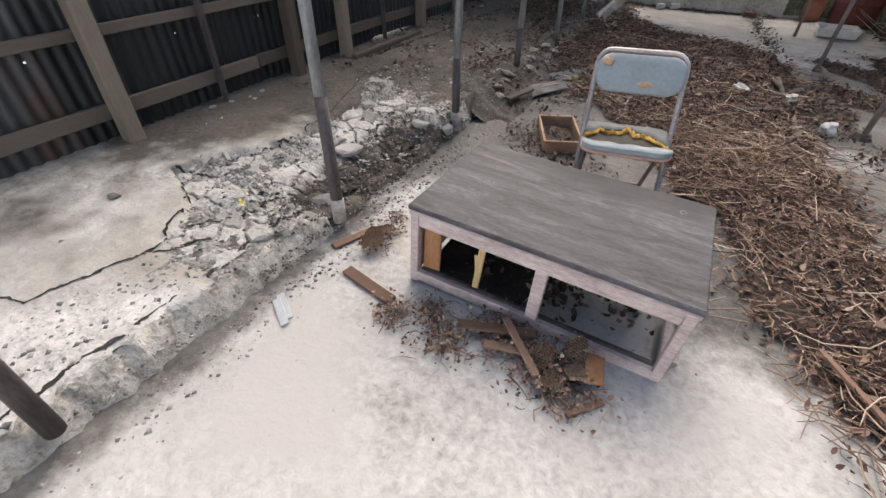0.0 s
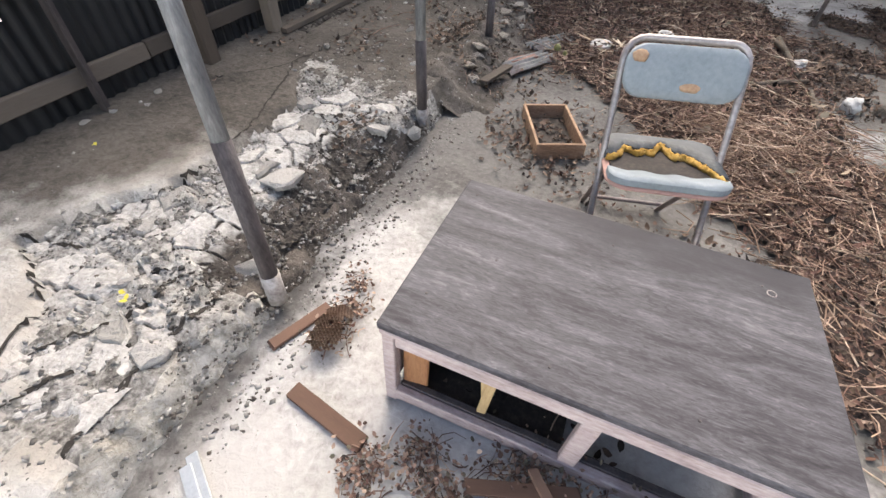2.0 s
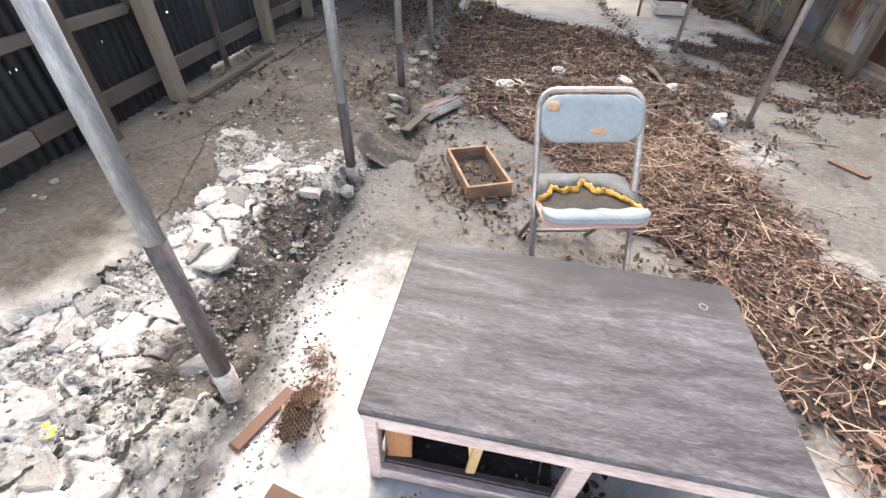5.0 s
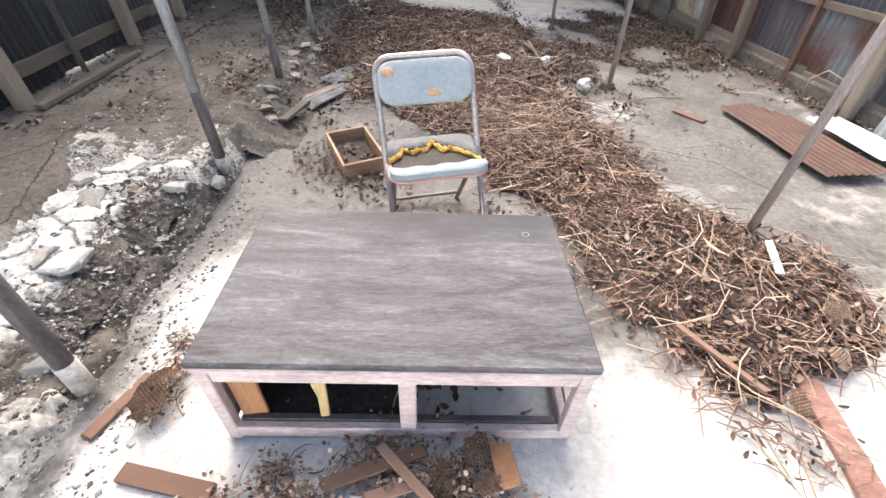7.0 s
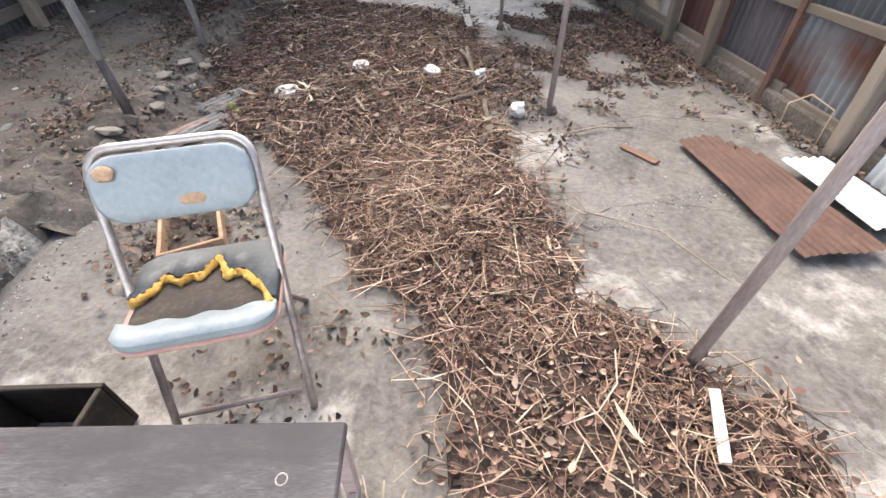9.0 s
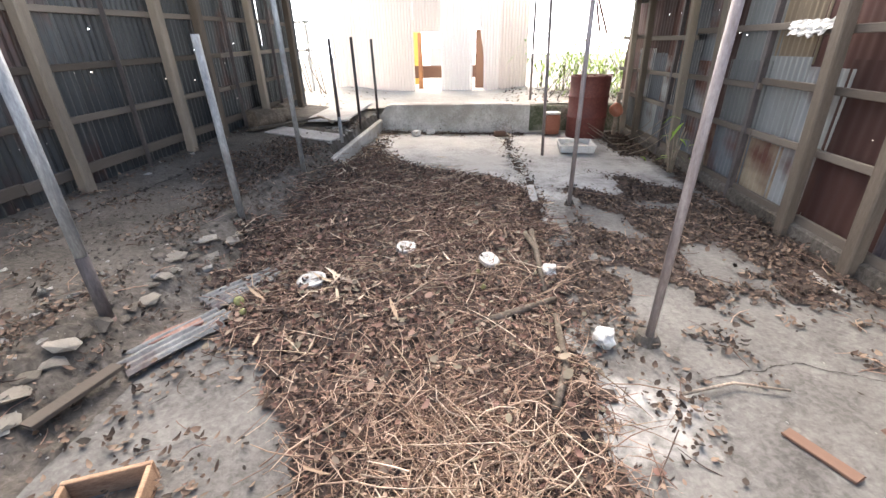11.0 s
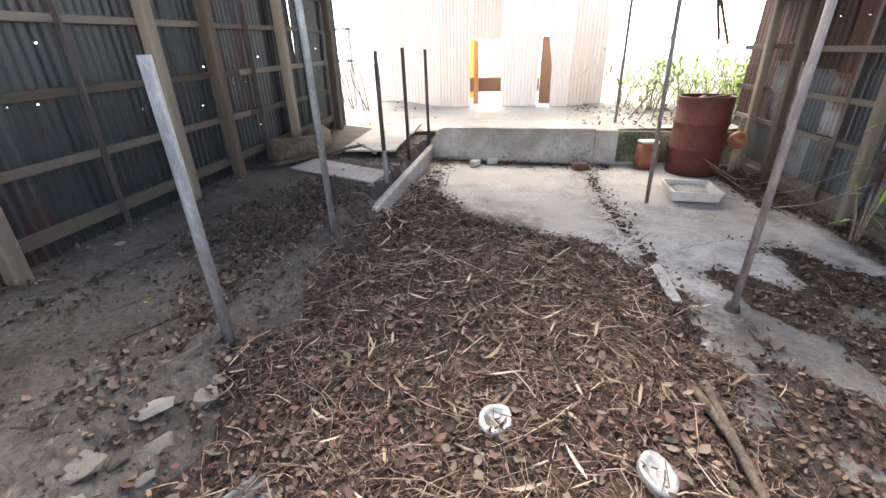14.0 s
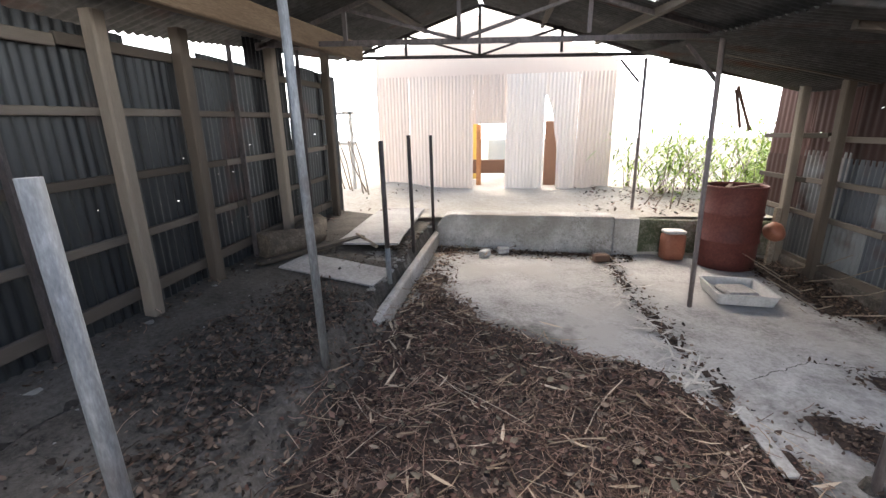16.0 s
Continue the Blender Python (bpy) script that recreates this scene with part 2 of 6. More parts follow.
GREEN = surf("fresh_leaves", [(.12, .2, .03), (.24, .36, .05), (.4, .5, .12)], 6, 40, .6, 0, vary="island")
YELLOWLEAF = surf("yellow_leaf", [(.5, .42, .04), (.6, .52, .08)], 6, 40, .6, 0)
BARK = surf("cut_log", [(.03, .024, .018), (.09, .072, .055), (.2, .165, .13)], 9, 60, .9, .8, .01)
BOARD = surf("dusty_board", [(.2, .19, .18), (.33, .32, .31), (.45, .44, .43)], 2.5, 40, .8, .2, .004)
EARTH = surf("yard_earth", [(.26, .24, .2), (.38, .355, .31), (.5, .47, .42)], .8, 20, .95, .8, .03)
BLUE = surf("pale_blue_panel", [(.3, .36, .4), (.42, .48, .52)], 3, 40, .6, .1, .003)
YELLOWP = surf("ochre_panel", [(.5, .33, .06), (.62, .44, .12)], 3, 40, .6, .1, .003)


# ---- helpers for building ----
rng = random.Random(7)
nrg = np.random.default_rng(11)


def mesh_of(name, bm, mat, smooth=False):
    me = bpy.data.meshes.new(name)
    if smooth:
        for f in bm.faces:
            f.smooth = True
    bm.normal_update()
    bm.to_mesh(me)
    bm.free()
    me.materials.append(mat)
    return me


def thing(name, m, label, category, group="", kind=""):
    ob = new(name)
    ob.empty_display_size = 0.1
    ob.matrix_world = m
    return tagged(ob, label, category, group, kind)


def part(name, bm, mat, parent, label="", smooth=False):
    ob = new(name, mesh_of(name, bm, mat, smooth))
    ob.parent = parent
    return tagged(ob, label)


def solo(name, bm, mat, m, label, category="", group="", kind="", smooth=False):
    ob = new(name, mesh_of(name, bm, mat, smooth))
    ob.matrix_world = m
    return tagged(ob, label, category, group, kind)


def bar(bm, c, size, rot=(0, 0, 0), bevel=0.003, warp=0.0):
    """A board with eased edges, centred at c."""
    g = bmesh.ops.create_cube(bm, size=1, matrix=pose(*c, *rot) @ Matrix.Diagonal((*size, 1)))
    if bevel:
        es = list({e for v in g["verts"] for e in v.link_edges})
        bmesh.ops.bevel(bm, geom=es, offset=min(bevel, min(size) * 0.35), segments=1, affect="EDGES")
    return bm


def tube(bm, pts, r, seg=8, cap=True, taper=1.0):
    pts = [Vector(p) for p in pts]
    rings = []
    for i, p in enumerate(pts):
        d = (pts[min(i + 1, len(pts) - 1)] - pts[max(i - 1, 0)]).normalized()
        q = d.to_track_quat("Z", "Y")
        rr = r * (1 + (taper - 1) * i / max(len(pts) - 1, 1))
        rings.append([bm.verts.new(p + q @ Vector((rr * math.cos(a), rr * math.sin(a), 0))) for a in [2 * math.pi * k / seg for k in range(seg)]])
    for a, b in zip(rings, rings[1:]):
        for k in range(seg):
            f = bm.faces.new((a[k], a[(k + 1) % seg], b[(k + 1) % seg], b[k]))
            f.smooth = True
    if cap:
        bm.faces.new(rings[0][::-1])
        bm.faces.new(rings[-1])
    return bm


def arc_pts(c, r, a0, a1, n, plane="xz"):
    out = []
    for i in range(n + 1):
        a = radians(a0 + (a1 - a0) * i / n)
        u, v = r * math.cos(a), r * math.sin(a)
        out.append((c[0] + u, c[1], c[2] + v) if plane == "xz" else (c[0] + u, c[1] + v, c[2]))
    return out


def rounded_pad(bm, w, d, h, rad, bulge=0.0, n=5, curve=0.0):
    """A cushion: rounded rectangle w by d, thickness h, in the xy plane, with soft rims; curve bows it along x."""
    outline = []
    for cx, cy, a0 in ((w / 2 - rad, d / 2 - rad, 0), (-w / 2 + rad, d / 2 - rad, 90), (-w / 2 + rad, -d / 2 + rad, 180), (w / 2 - rad, -d / 2 + rad, 270)):
        for i in range(n + 1):
            a = radians(a0 + 90 * i / n)
            outline.append((cx + rad * math.cos(a), cy + rad * math.sin(a)))
    layers = [(0.93, 0), (1, h * .3), (1, h * .7), (0.95, h), (0.6, h + bulge * .7), (0.25, h + bulge)]
    rings = [[bm.verts.new((x * s, y * s, z + curve * ((x * s) / (w / 2)) ** 2)) for x, y in outline] for s, z in layers]
    k = len(outline)
    for a, b in zip(rings, rings[1:]):
        for i in range(k):
            bm.faces.new((a[i], a[(i + 1) % k], b[(i + 1) % k], b[i])).smooth = True
    bm.faces.new(rings[0][::-1])
    bm.faces.new(rings[-1])
    return bm


def sheet(bm, width, height, pitch=0.063, amp=0.008, seg=6, rows=(0, 1), holes=0, seed=0, thick=0.0015):
    """A corrugated sheet in the xz plane, ridges along z, with nail holes in its thin rows."""
    r = random.Random(seed)
    nx = max(4, int(width / pitch * seg))
    zs = [height * q for q in rows]
    grid = [[bm.verts.new((width * i / nx, amp * math.sin(2 * math.pi * (width * i / nx) / pitch), z)) for i in range(nx + 1)] for z in zs]
    gone = set()
    thin = [j for j in range(len(zs) - 1) if zs[j + 1] - zs[j] < 0.02]
    for _ in range(holes if thin else 0):
        gone.add((r.choice(thin), r.randrange(1, nx - 1)))
    for j in range(len(zs) - 1):
        for i in range(nx):
            if (j, i) not in gone:
                bm.faces.new((grid[j][i], grid[j][i + 1], grid[j + 1][i + 1], grid[j + 1][i])).smooth = True
    return bm


def stone(seed, flat=0.6):
    r = random.Random(seed)
    bm = bmesh.new()
    bmesh.ops.create_icosphere(bm, subdivisions=1, radius=0.5)
    cuts = [(Vector((r.uniform(-1, 1), r.uniform(-1, 1), r.uniform(-.6, 1))).normalized(), r.uniform(.2, .36)) for _ in range(6)]
    for v in bm.verts:
        v.co *= r.uniform(.85, 1.1)
        for n, d in cuts:
            o = v.co.dot(n) - d
            if o > 0:
                v.co -= n * o
        v.co.z *= flat
        v.co.z += 0.22 * flat
    return bm


def smooth01(a, b, x):
    u = min(max((x - a) / (b - a), 0), 1)
    return u * u * (3 - 2 * u)


def lerp_table(tab, y):
    if y <= tab[0][0]:
        return tab[0][1]
    for (a, u), (b, v) in zip(tab, tab[1:]):
        if y <= b:
            return u + (v - u) * (y - a) / (b - a)
    return tab[-1][1]


# ---- heights of the floor and of the raised slab ----
EDGE = -1.2


def floor_z(x, y):
    z = 0.012 + 0.04 * smooth01(0.5, -1.1, x)
    z += 0.012 * noise.noise((x * .7, y * .7, 3)) + 0.004 * noise.noise((x * 6, y * 6, 1))
    drain = 0.95 + 0.05 * math.sin(y * 1.3)
    z -= 0.03 * math.exp(-((x - drain) / 0.06) ** 2) * smooth01(4.2, 5, y)
    return z


BROKEN = ((-1, EDGE - .2), (-.2, -1.5), (.22, -1.64), (.58, -1.55), (.92, -1.74), (1.03, -2.03), (1.25, -1.95), (1.49, -1.8), (1.9, -1.78), (2.2, -1.78), (2.64, -2.05), (3.1, -1.95), (3.48, -1.8), (4.0, -1.4), (4.6, EDGE))


def slab_whole(x, y):
    u = (EDGE - x) / 1.25
    return 0.175 + 0.017 * y + u * (0.075 + 0.007 * y)


def slab_z(x, y):
    z = slab_whole(x, y) + 0.006 * noise.noise((x * 1.2, y * 1.2, 8)) + 0.002 * noise.noise((x * 9, y * 9, 2))
    xb = lerp_table(BROKEN, y) + 0.05 * noise.noise((0, y * 7, 5)) + 0.02 * noise.noise((0, y * 22, 5))
    inside = smooth01(xb - 0.012, xb + 0.012, x)
    if inside > 0:
        rough = 0.03 * noise.noise((x * 8, y * 8, 4)) + 0.022 * noise.noise((x * 24, y * 24, 6))
        deep = smooth01(.45, 1.0, y) * (1 - smooth01(2.3, 2.7, y))
        hole = smooth01(-1.6, -1.35, x) * smooth01(1.05, 1.35, y) * (1 - smooth01(2.1, 2.35, y))
        z += inside * (-0.012 - 0.028 * deep - 0.075 * hole + rough * (0.35 + 0.9 * deep))
    if x > EDGE - .1 and y < 1.3:
        z += smooth01(EDGE - .1, EDGE - .07, x) * (.014 * noise.noise((x * 16, y * 9, 14)) + .012 * noise.noise((x * 40, y * 30, 15)) - .006)
    if y > 3.0:
        dx = x + 2.16 - 0.07 * (y - 4.8) + 0.03 * noise.noise((0, y * 5, 9))
        z -= 0.03 * math.exp(-(dx / 0.02) ** 2) * (1 - smooth01(5.4, 5.8, y))
    return z


def bank_z(x, y):
    """Lumpy earth from the slab's edge down to the aisle."""
    wob = .05 * noise.noise((y * 2.2, 3, 8))
    f = smooth01(-1.3 + wob, -.98 + wob, x)
    z = slab_whole(-1.3, y) * (1 - f) + floor_z(x, y) * f + .012
    z += (.034 * noise.noise((x * 7, y * 7, 41)) + .024 * noise.noise((x * 15, y * 15, 42)) + .008 * noise.noise((x * 50, y * 50, 43))) * (1 - .5 * f)
    out = smooth01(.16, .0, y - 2.75) + smooth01(.16, .0, 6.95 - y) + smooth01(.05, .0, x + 1.42) + smooth01(.05, .0, -.9 - x)
    return z - .06 * min(out, 1.5)


def ground_z(x, y):
    if -1.42 < x < -.9 and 2.75 < y < 6.95:
        return max(bank_z(x, y), floor_z(x, y) if x > EDGE + .06 else slab_z(x, y) if x < EDGE - .02 else 0)
    if x > EDGE + 0.06:
        return floor_z(x, y)
    if x > EDGE - 0.02:
        return (floor_z(EDGE, y) + slab_z(EDGE, y)) / 2
    return slab_z(x, y)


def field(name, x0, x1, y0, y1, step, fz, mat, label, xedge=None, second=None, where=None, dirt=None):
    nx, ny = int((x1 - x0) / step), int((y1 - y0) / step)
    vs, fs = [], []
    for j in range(ny + 1):
        for i in range(nx + 1):
            x, y = x0 + (x1 - x0) * i / nx, y0 + (y1 - y0) * j / ny
            z = fz(x, y)
            if xedge and i >= nx - 5:
                x, z = xedge(i - nx + 5, x, y, z)
            vs.append((x, y, z))
    w = nx + 1
    for j in range(ny):
        for i in range(nx):
            a = j * w + i
            fs.append((a, a + 1, a + 1 + w, a + w))
    me = bpy.data.meshes.new(name)
    me.from_pydata(vs, [], fs)
    me.polygons.foreach_set("use_smooth", [True] * len(fs))
    me.materials.append(mat)
    if dirt:
        a = me.attributes.new("dirt", "FLOAT", "POINT")
        a.data.foreach_set("value", [dirt(x, y) for x, y, z in vs])
    if second:
        for extra in second:
            me.materials.append(extra)
        me.polygons.foreach_set("material_index", [where(*vs[f[0]]) for f in fs])
    ob = new(name, me)
    return tagged(ob, label, kind="structure")


def kerb_edge(k, x, y, z):
    """The last columns of the slab bend down into the crumbling face of the kerb."""
    crumble = 0.035 * noise.noise((y * 6, 1, 1)) + 0.03 * noise.noise((y * 21, 4 + k * .4, 1)) + .014 * noise.noise((y * 50, 4 + k, 1)) + 0.035 * smooth01(1, 1.4, y) * (1 - smooth01(2.2, 2.6, y)) * noise.noise((y * 4, 7, 1))
    low = 0.0
    f = (0, .12, .45, .8, .96, 1.0)[k]
    z += .02 * noise.noise((y * 17, k * .7, 3)) * (k < 4)
    return EDGE - 0.05 + 0.07 * f + crumble * (1 - .3 * f), z + (low - z) * (0, .06, .25, .6, .9, 1.0)[k]

# ---- the setting: ground, floor, slab, terrace ----
def build_ground():
    bm = bmesh.new()
    xs = [-600, -60, -20, -8, -4, -2.6, 2.9, 5, 8, 20, 60, 600]
    ys = [-600, -60, -20, -9, -5, -3.1, 9.3, 9.45, 10.5, 11.5, 13, 16, 20, 60, 600]
    def z(x, y):
        if -2.7 <= x <= 3 and -3.2 < y < 9.4:
            return -0.12
        return -0.03 if y < 9.4 else 0.3
    g = [[bm.verts.new((x, y, z(x, y))) for x in xs] for y in ys]
    for j in range(len(ys) - 1):
        for i in range(len(xs) - 1):
            bm.faces.new((g[j][i], g[j][i + 1], g[j + 1][i + 1], g[j + 1][i]))
    solo("ground", bm, EARTH, Matrix(), "bare trodden yard earth round the shed", kind="structure")


build_ground()


def build_backdrop():
    """Pale overcast haze far beyond the yard: an added glowing ring that also lights the shed."""
    m = bpy.data.materials.new("haze_glow")
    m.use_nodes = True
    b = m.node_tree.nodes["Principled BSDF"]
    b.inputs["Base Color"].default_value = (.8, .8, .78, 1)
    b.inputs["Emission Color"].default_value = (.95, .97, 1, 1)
    # glow strength set to send light in at the shed's open ends
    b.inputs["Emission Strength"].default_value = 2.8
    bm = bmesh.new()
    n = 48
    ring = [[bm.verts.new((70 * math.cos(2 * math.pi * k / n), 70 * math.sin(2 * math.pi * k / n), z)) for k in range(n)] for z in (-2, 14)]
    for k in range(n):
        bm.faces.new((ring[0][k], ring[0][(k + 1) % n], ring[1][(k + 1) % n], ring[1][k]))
    solo("backdrop", bm, m, Matrix(), "added glowing ring, pale as overcast haze, that lights the shed", kind="structure")


build_backdrop()


def floor_dirt(x, y):
    """Where earth has been trodden into the concrete; also darker along the kerb's foot."""
    n = noise.noise((x * 1.6, y * 1.6, 21)) * .3 + .05
    d = smooth01(.7, -.2, x) * smooth01(1.5, 2.3, y) * (1 - smooth01(6.8, 7.6, y)) * .75
    d = max(d, .95 * math.exp(-((x - 1.7) / .9) ** 2 - ((y - 4.7) / 1.4) ** 2), .6 * smooth01(2.35, 2.65, x) * smooth01(2, 3, y), .5 * smooth01(-1.0, -1.14, x))
    d = max(d, .5 * smooth01(.15, .3, x) * (1 - smooth01(.7, .9, x)) * smooth01(1.0, 1.5, y) * (1 - smooth01(3.4, 4.4, y)), .22 * smooth01(1.1, 1.5, x) * smooth01(1.6, 2.2, y) * (1 - .6 * smooth01(6.2, 7, y)), .7 * math.exp(-((x - 1.55) / .75) ** 2 - ((y - 3.85) / .75) ** 2))
    d = max(d, 1.1 * smooth01(-.1, -.5, x) * smooth01(2.3, 3.0, y) * (1 - smooth01(5.5, 6.5, y)))
    d = max(d, .85 * smooth01(.6, .25, x) * smooth01(1.6, 2.3, y) * (1 - smooth01(3.4, 4.0, y)) * smooth01(-1.15, -.75, x), .5 * smooth01(.7, 1.2, x) * smooth01(1.0, 2.0, y) * (1 - smooth01(4.0, 4.6, y)))
    return max(d + n * (.5 + d), 0)


def slab_state(x, y, z):
    if x > EDGE - .075 + .02 * noise.noise((y * 6, 3, 3)) and y < 1.2:
        return 3
    if z < slab_whole(x, y) - .062 and 1.0 < y < 2.5 and x > -1.62:
        return 2
    if .5 < y < 2.7 and x > lerp_table(BROKEN, y) - .01 and z < slab_whole(x, y) - .016:
        return 1
    return 0


def slab_darkening(x, y):
    # earth-brown darkening, stronger with y and towards the wall, plus noise
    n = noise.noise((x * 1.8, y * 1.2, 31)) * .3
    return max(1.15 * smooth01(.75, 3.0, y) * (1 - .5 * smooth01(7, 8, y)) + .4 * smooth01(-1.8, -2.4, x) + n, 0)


field("floor", -1.3, 2.85, -3.2, 9.36, 0.025, floor_z, CONCRETE, "stained pale concrete floor of the shed aisle", dirt=floor_dirt)
field("floor_slab", -2.62, EDGE, -3.2, 9.42, 0.018, slab_z, SLABC, "raised and broken concrete slab along the wall", xedge=kerb_edge, second=(BROKENC, SOIL, KERBC), where=slab_state, dirt=slab_darkening)


def terrace_z(x, y):
    z = 0.4 + 0.02 * (y - 9.4) + 0.02 * noise.noise((x * 1.2, y * 1.2, 2)) + 0.012 * noise.noise((x * 5, y * 5, 2))
    z += 0.1 * smooth01(-1.6, -2.4, x) * smooth01(9.5, 10.5, y) + 0.06 * smooth01(.8, 1.4, x)
    return z


field("terrace", -6, 8, 9.45, 24, 0.09, terrace_z, EARTH, "higher earth terrace behind the shed's end wall")


def build_low_wall():
    """The low concrete retaining wall in front of the terrace, in three pours."""
    wall = thing("retaining_wall", Matrix(), "low stained concrete retaining wall with worn top edge", "wall", kind="structure")
    for x0, x1, top, y0, mat in ((-1.16, 1.0, .47, 9.34, SLABC), (1.003, 1.28, .46, 9.31, SLABC), (1.283, 2.9, .44, 9.36, MOSSY)):
        bm = bmesh.new()
        n = 24
        prof = [(0, -.05), (0, .5), (0, .9), (.02, .98), (.06, 1.0), (.28, 1.0)]
        rows = []
        for i in range(n + 1):
            x = x0 + (x1 - x0) * i / n
            s = 1 - .3 * smooth01(x0 + .12, x0, x) * (x0 < 0)
            rows.append([bm.verts.new((x, y0 + d + .008 * noise.noise((x * 5, h * 4, 1)), (top * s + .012 * noise.noise((x * 3, 2, 2))) * h)) for d, h in prof])
        for a, b in zip(rows, rows[1:]):
            for k in range(len(prof) - 1):
                bm.faces.new((a[k], b[k], b[k + 1], a[k + 1]))
        bm.faces.new([r for r in rows[0]][::-1])
        bm.faces.new([r for r in rows[-1]])
        part("wall_section", bm, mat, wall)


build_low_wall()


# ---- walls of corrugated sheet on timber ----
LEFT_X, RIGHT_X = -2.53, 2.8


def left_base(y):
    return 0.25 + 0.024 * y


def wall_sheets(wall, y0, y1, x, facing, width, base, height, mat, variants, jitter, smin=0):
    """One loop of lapped sheets, each an object, sharing a few meshes."""
    y, k = y0, 0
    while y < y1 - 0.05:
        me = variants[rng.randrange(len(variants))]
        ob = new("sheet", me)
        ob.parent = wall
        lift = base(y) + rng.uniform(-.02, .02)
        ob.matrix_world = pose(x + (0.006 if k % 2 else 0) + rng.uniform(0, jitter), y, lift, rng.uniform(-.6, .6), 0, 90)
        ob.scale.z = height(y + width / 2) - lift
        y += width - 0.04
        k += 1


def sheet_variants(name, width, n, mat, holes, rows):
    out = []
    for s in range(n):
        bm = bmesh.new()
        sheet(bm, width, 1.0, rows=rows, holes=holes, seed=s + 3)
        out.append(mesh_of(name, bm, mat))
    return out


def thin_rows(*marks):
    r = [0]
    for m in marks:
        r += [m - .0025, m + .0025]
    return r + [1]


wall_l = thing("wall_left", Matrix(), "dark galvanised corrugated sheet wall on timber girts", "wall", kind="structure")
eave_l = lambda y: 2.1 + 0.1 * max(y - 6.5, 0)


def left_foot(y):
    """Foot of the sheets; two of them end above the slab."""
    return left_base(y) + (.022 if 2.9 < y < 3.7 or 5.2 < y < 5.4 else -.12)


def left_top(y):
    """Top of the sheets; some stop short of the roof and let daylight in."""
    for a, b, z in ((5.9, 6.4, 2.06), (6.5, 7.0, 1.96), (7.1, 7.6, 2.06), (8.3, 9.6, 2.17)):
        if a < y < b:
            return z
    return eave_l(y) + .05


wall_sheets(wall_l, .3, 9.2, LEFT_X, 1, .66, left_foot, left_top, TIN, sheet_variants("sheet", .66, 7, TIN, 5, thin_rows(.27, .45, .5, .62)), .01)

wall_r = thing("wall_right", Matrix(), "patched corrugated sheet wall with rusty and blue-grey panels", "wall", kind="structure")
eave_r = lambda y: 1.86 + 0.01 * max(y - 7, 0)
RIGHT_PANELS = (
    (-3.3, -2.0, TINBLUE, TINR, TINR), (-2.0, -.6, TINPURPLE, TINBLUE, TINR), (-.6, .7, TINBLUE, TINBLUE, TINR), (.7, 1.9, TINPURPLE, TINBLUE, TINBLUE),
    (1.9, 2.55, TINBLUE, TINBLUE, TINR), (2.55, 3.18, TINBLUE, TINBLUE, TINBLUE), (3.18, 3.89, TINBLUE, TINBLUE, TINBLUE), (3.89, 4.6, TINPURPLE, TINBLUE, TINBLUE),
    (4.6, 5.22, TINRED, TINRED, TINRED), (5.22, 5.62, TINGREY, TINGREY, TINRED), (5.62, 6.05, TINOCHRE, TINGREY, TINOCHRE), (6.05, 6.63, TINBLUE, TINGREY, TINGREY),
    (6.63, 6.95, TINOCHRE, TINRED, TINRED), (6.95, 7.3, TINBLUE, TINGREY, TINBLUE), (7.3, 7.76, TINBLUE, TINBLUE, TINBLUE), (7.76, 8.2, TINBLUE, TINGREY, TINRED),
    (8.2, 8.61, TINGREY, TINBLUE, TINRED), (8.61, 9.2, TINGREY, TINGREY, TINRED), (9.2, 9.85, TINGREY, TINRED, TINRED))
for k, (ya, yb, *mats) in enumerate(RIGHT_PANELS):
    edges = (.06, .56 + rng.uniform(-.05, .05), 1.14 + rng.uniform(-.06, .06), eave_r(yb) + .02)
    for j, mat in enumerate(mats):
        bm = sheet(bmesh.new(), yb - ya + .05, edges[j + 1] - edges[j] + .05, pitch=.063 if mat is not TINRED else .09, amp=.008 if mat is not TINRED else .003, rows=thin_rows(.3, .6), holes=rng.choice((0, 0, 1, 2)), seed=k * 3 + j)
        ob = part(("lower_sheet", "middle_sheet", "upper_sheet")[j], bm, mat, wall_r)
        ob.matrix_world = pose(RIGHT_X + .009 * j + (.005 if k % 2 else 0), ya - .02, edges[j], rng.uniform(-.7, .7), 0, 90)


def wood_post(name, x, y, z0, z1, w, d, lean, parent, mat=POST, yl=0.0, pale=False):
    bm = bmesh.new()
    n = 7
    rings = []
    for i in range(n + 1):
        f = i / n
        cx, cy = x + lean * f + .006 * noise.noise((y * 3, f * 4, 1)), y + yl * f + .008 * noise.noise((y * 5, f * 3, 7))
        ww, dd = w * (1 + .08 * noise.noise((y, f * 5, 3))), d
        c = .22
        rings.append([bm.verts.new((cx + sx * dd / 2, cy + sy * ww / 2, z0 + (z1 - z0) * f)) for sx, sy in
                      ((1, 1 - c), (1 - c, 1), (c - 1, 1), (-1, 1 - c), (-1, c - 1), (c - 1, -1), (1 - c, -1), (1, c - 1))])
    for a, b in zip(rings, rings[1:]):
        for k in range(8):
            bm.faces.new((a[k], a[(k + 1) % 8], b[(k + 1) % 8], b[k]))
    bm.faces.new(rings[0][::-1])
    bm.faces.new(rings[-1])
    return part(name, bm, mat, parent)


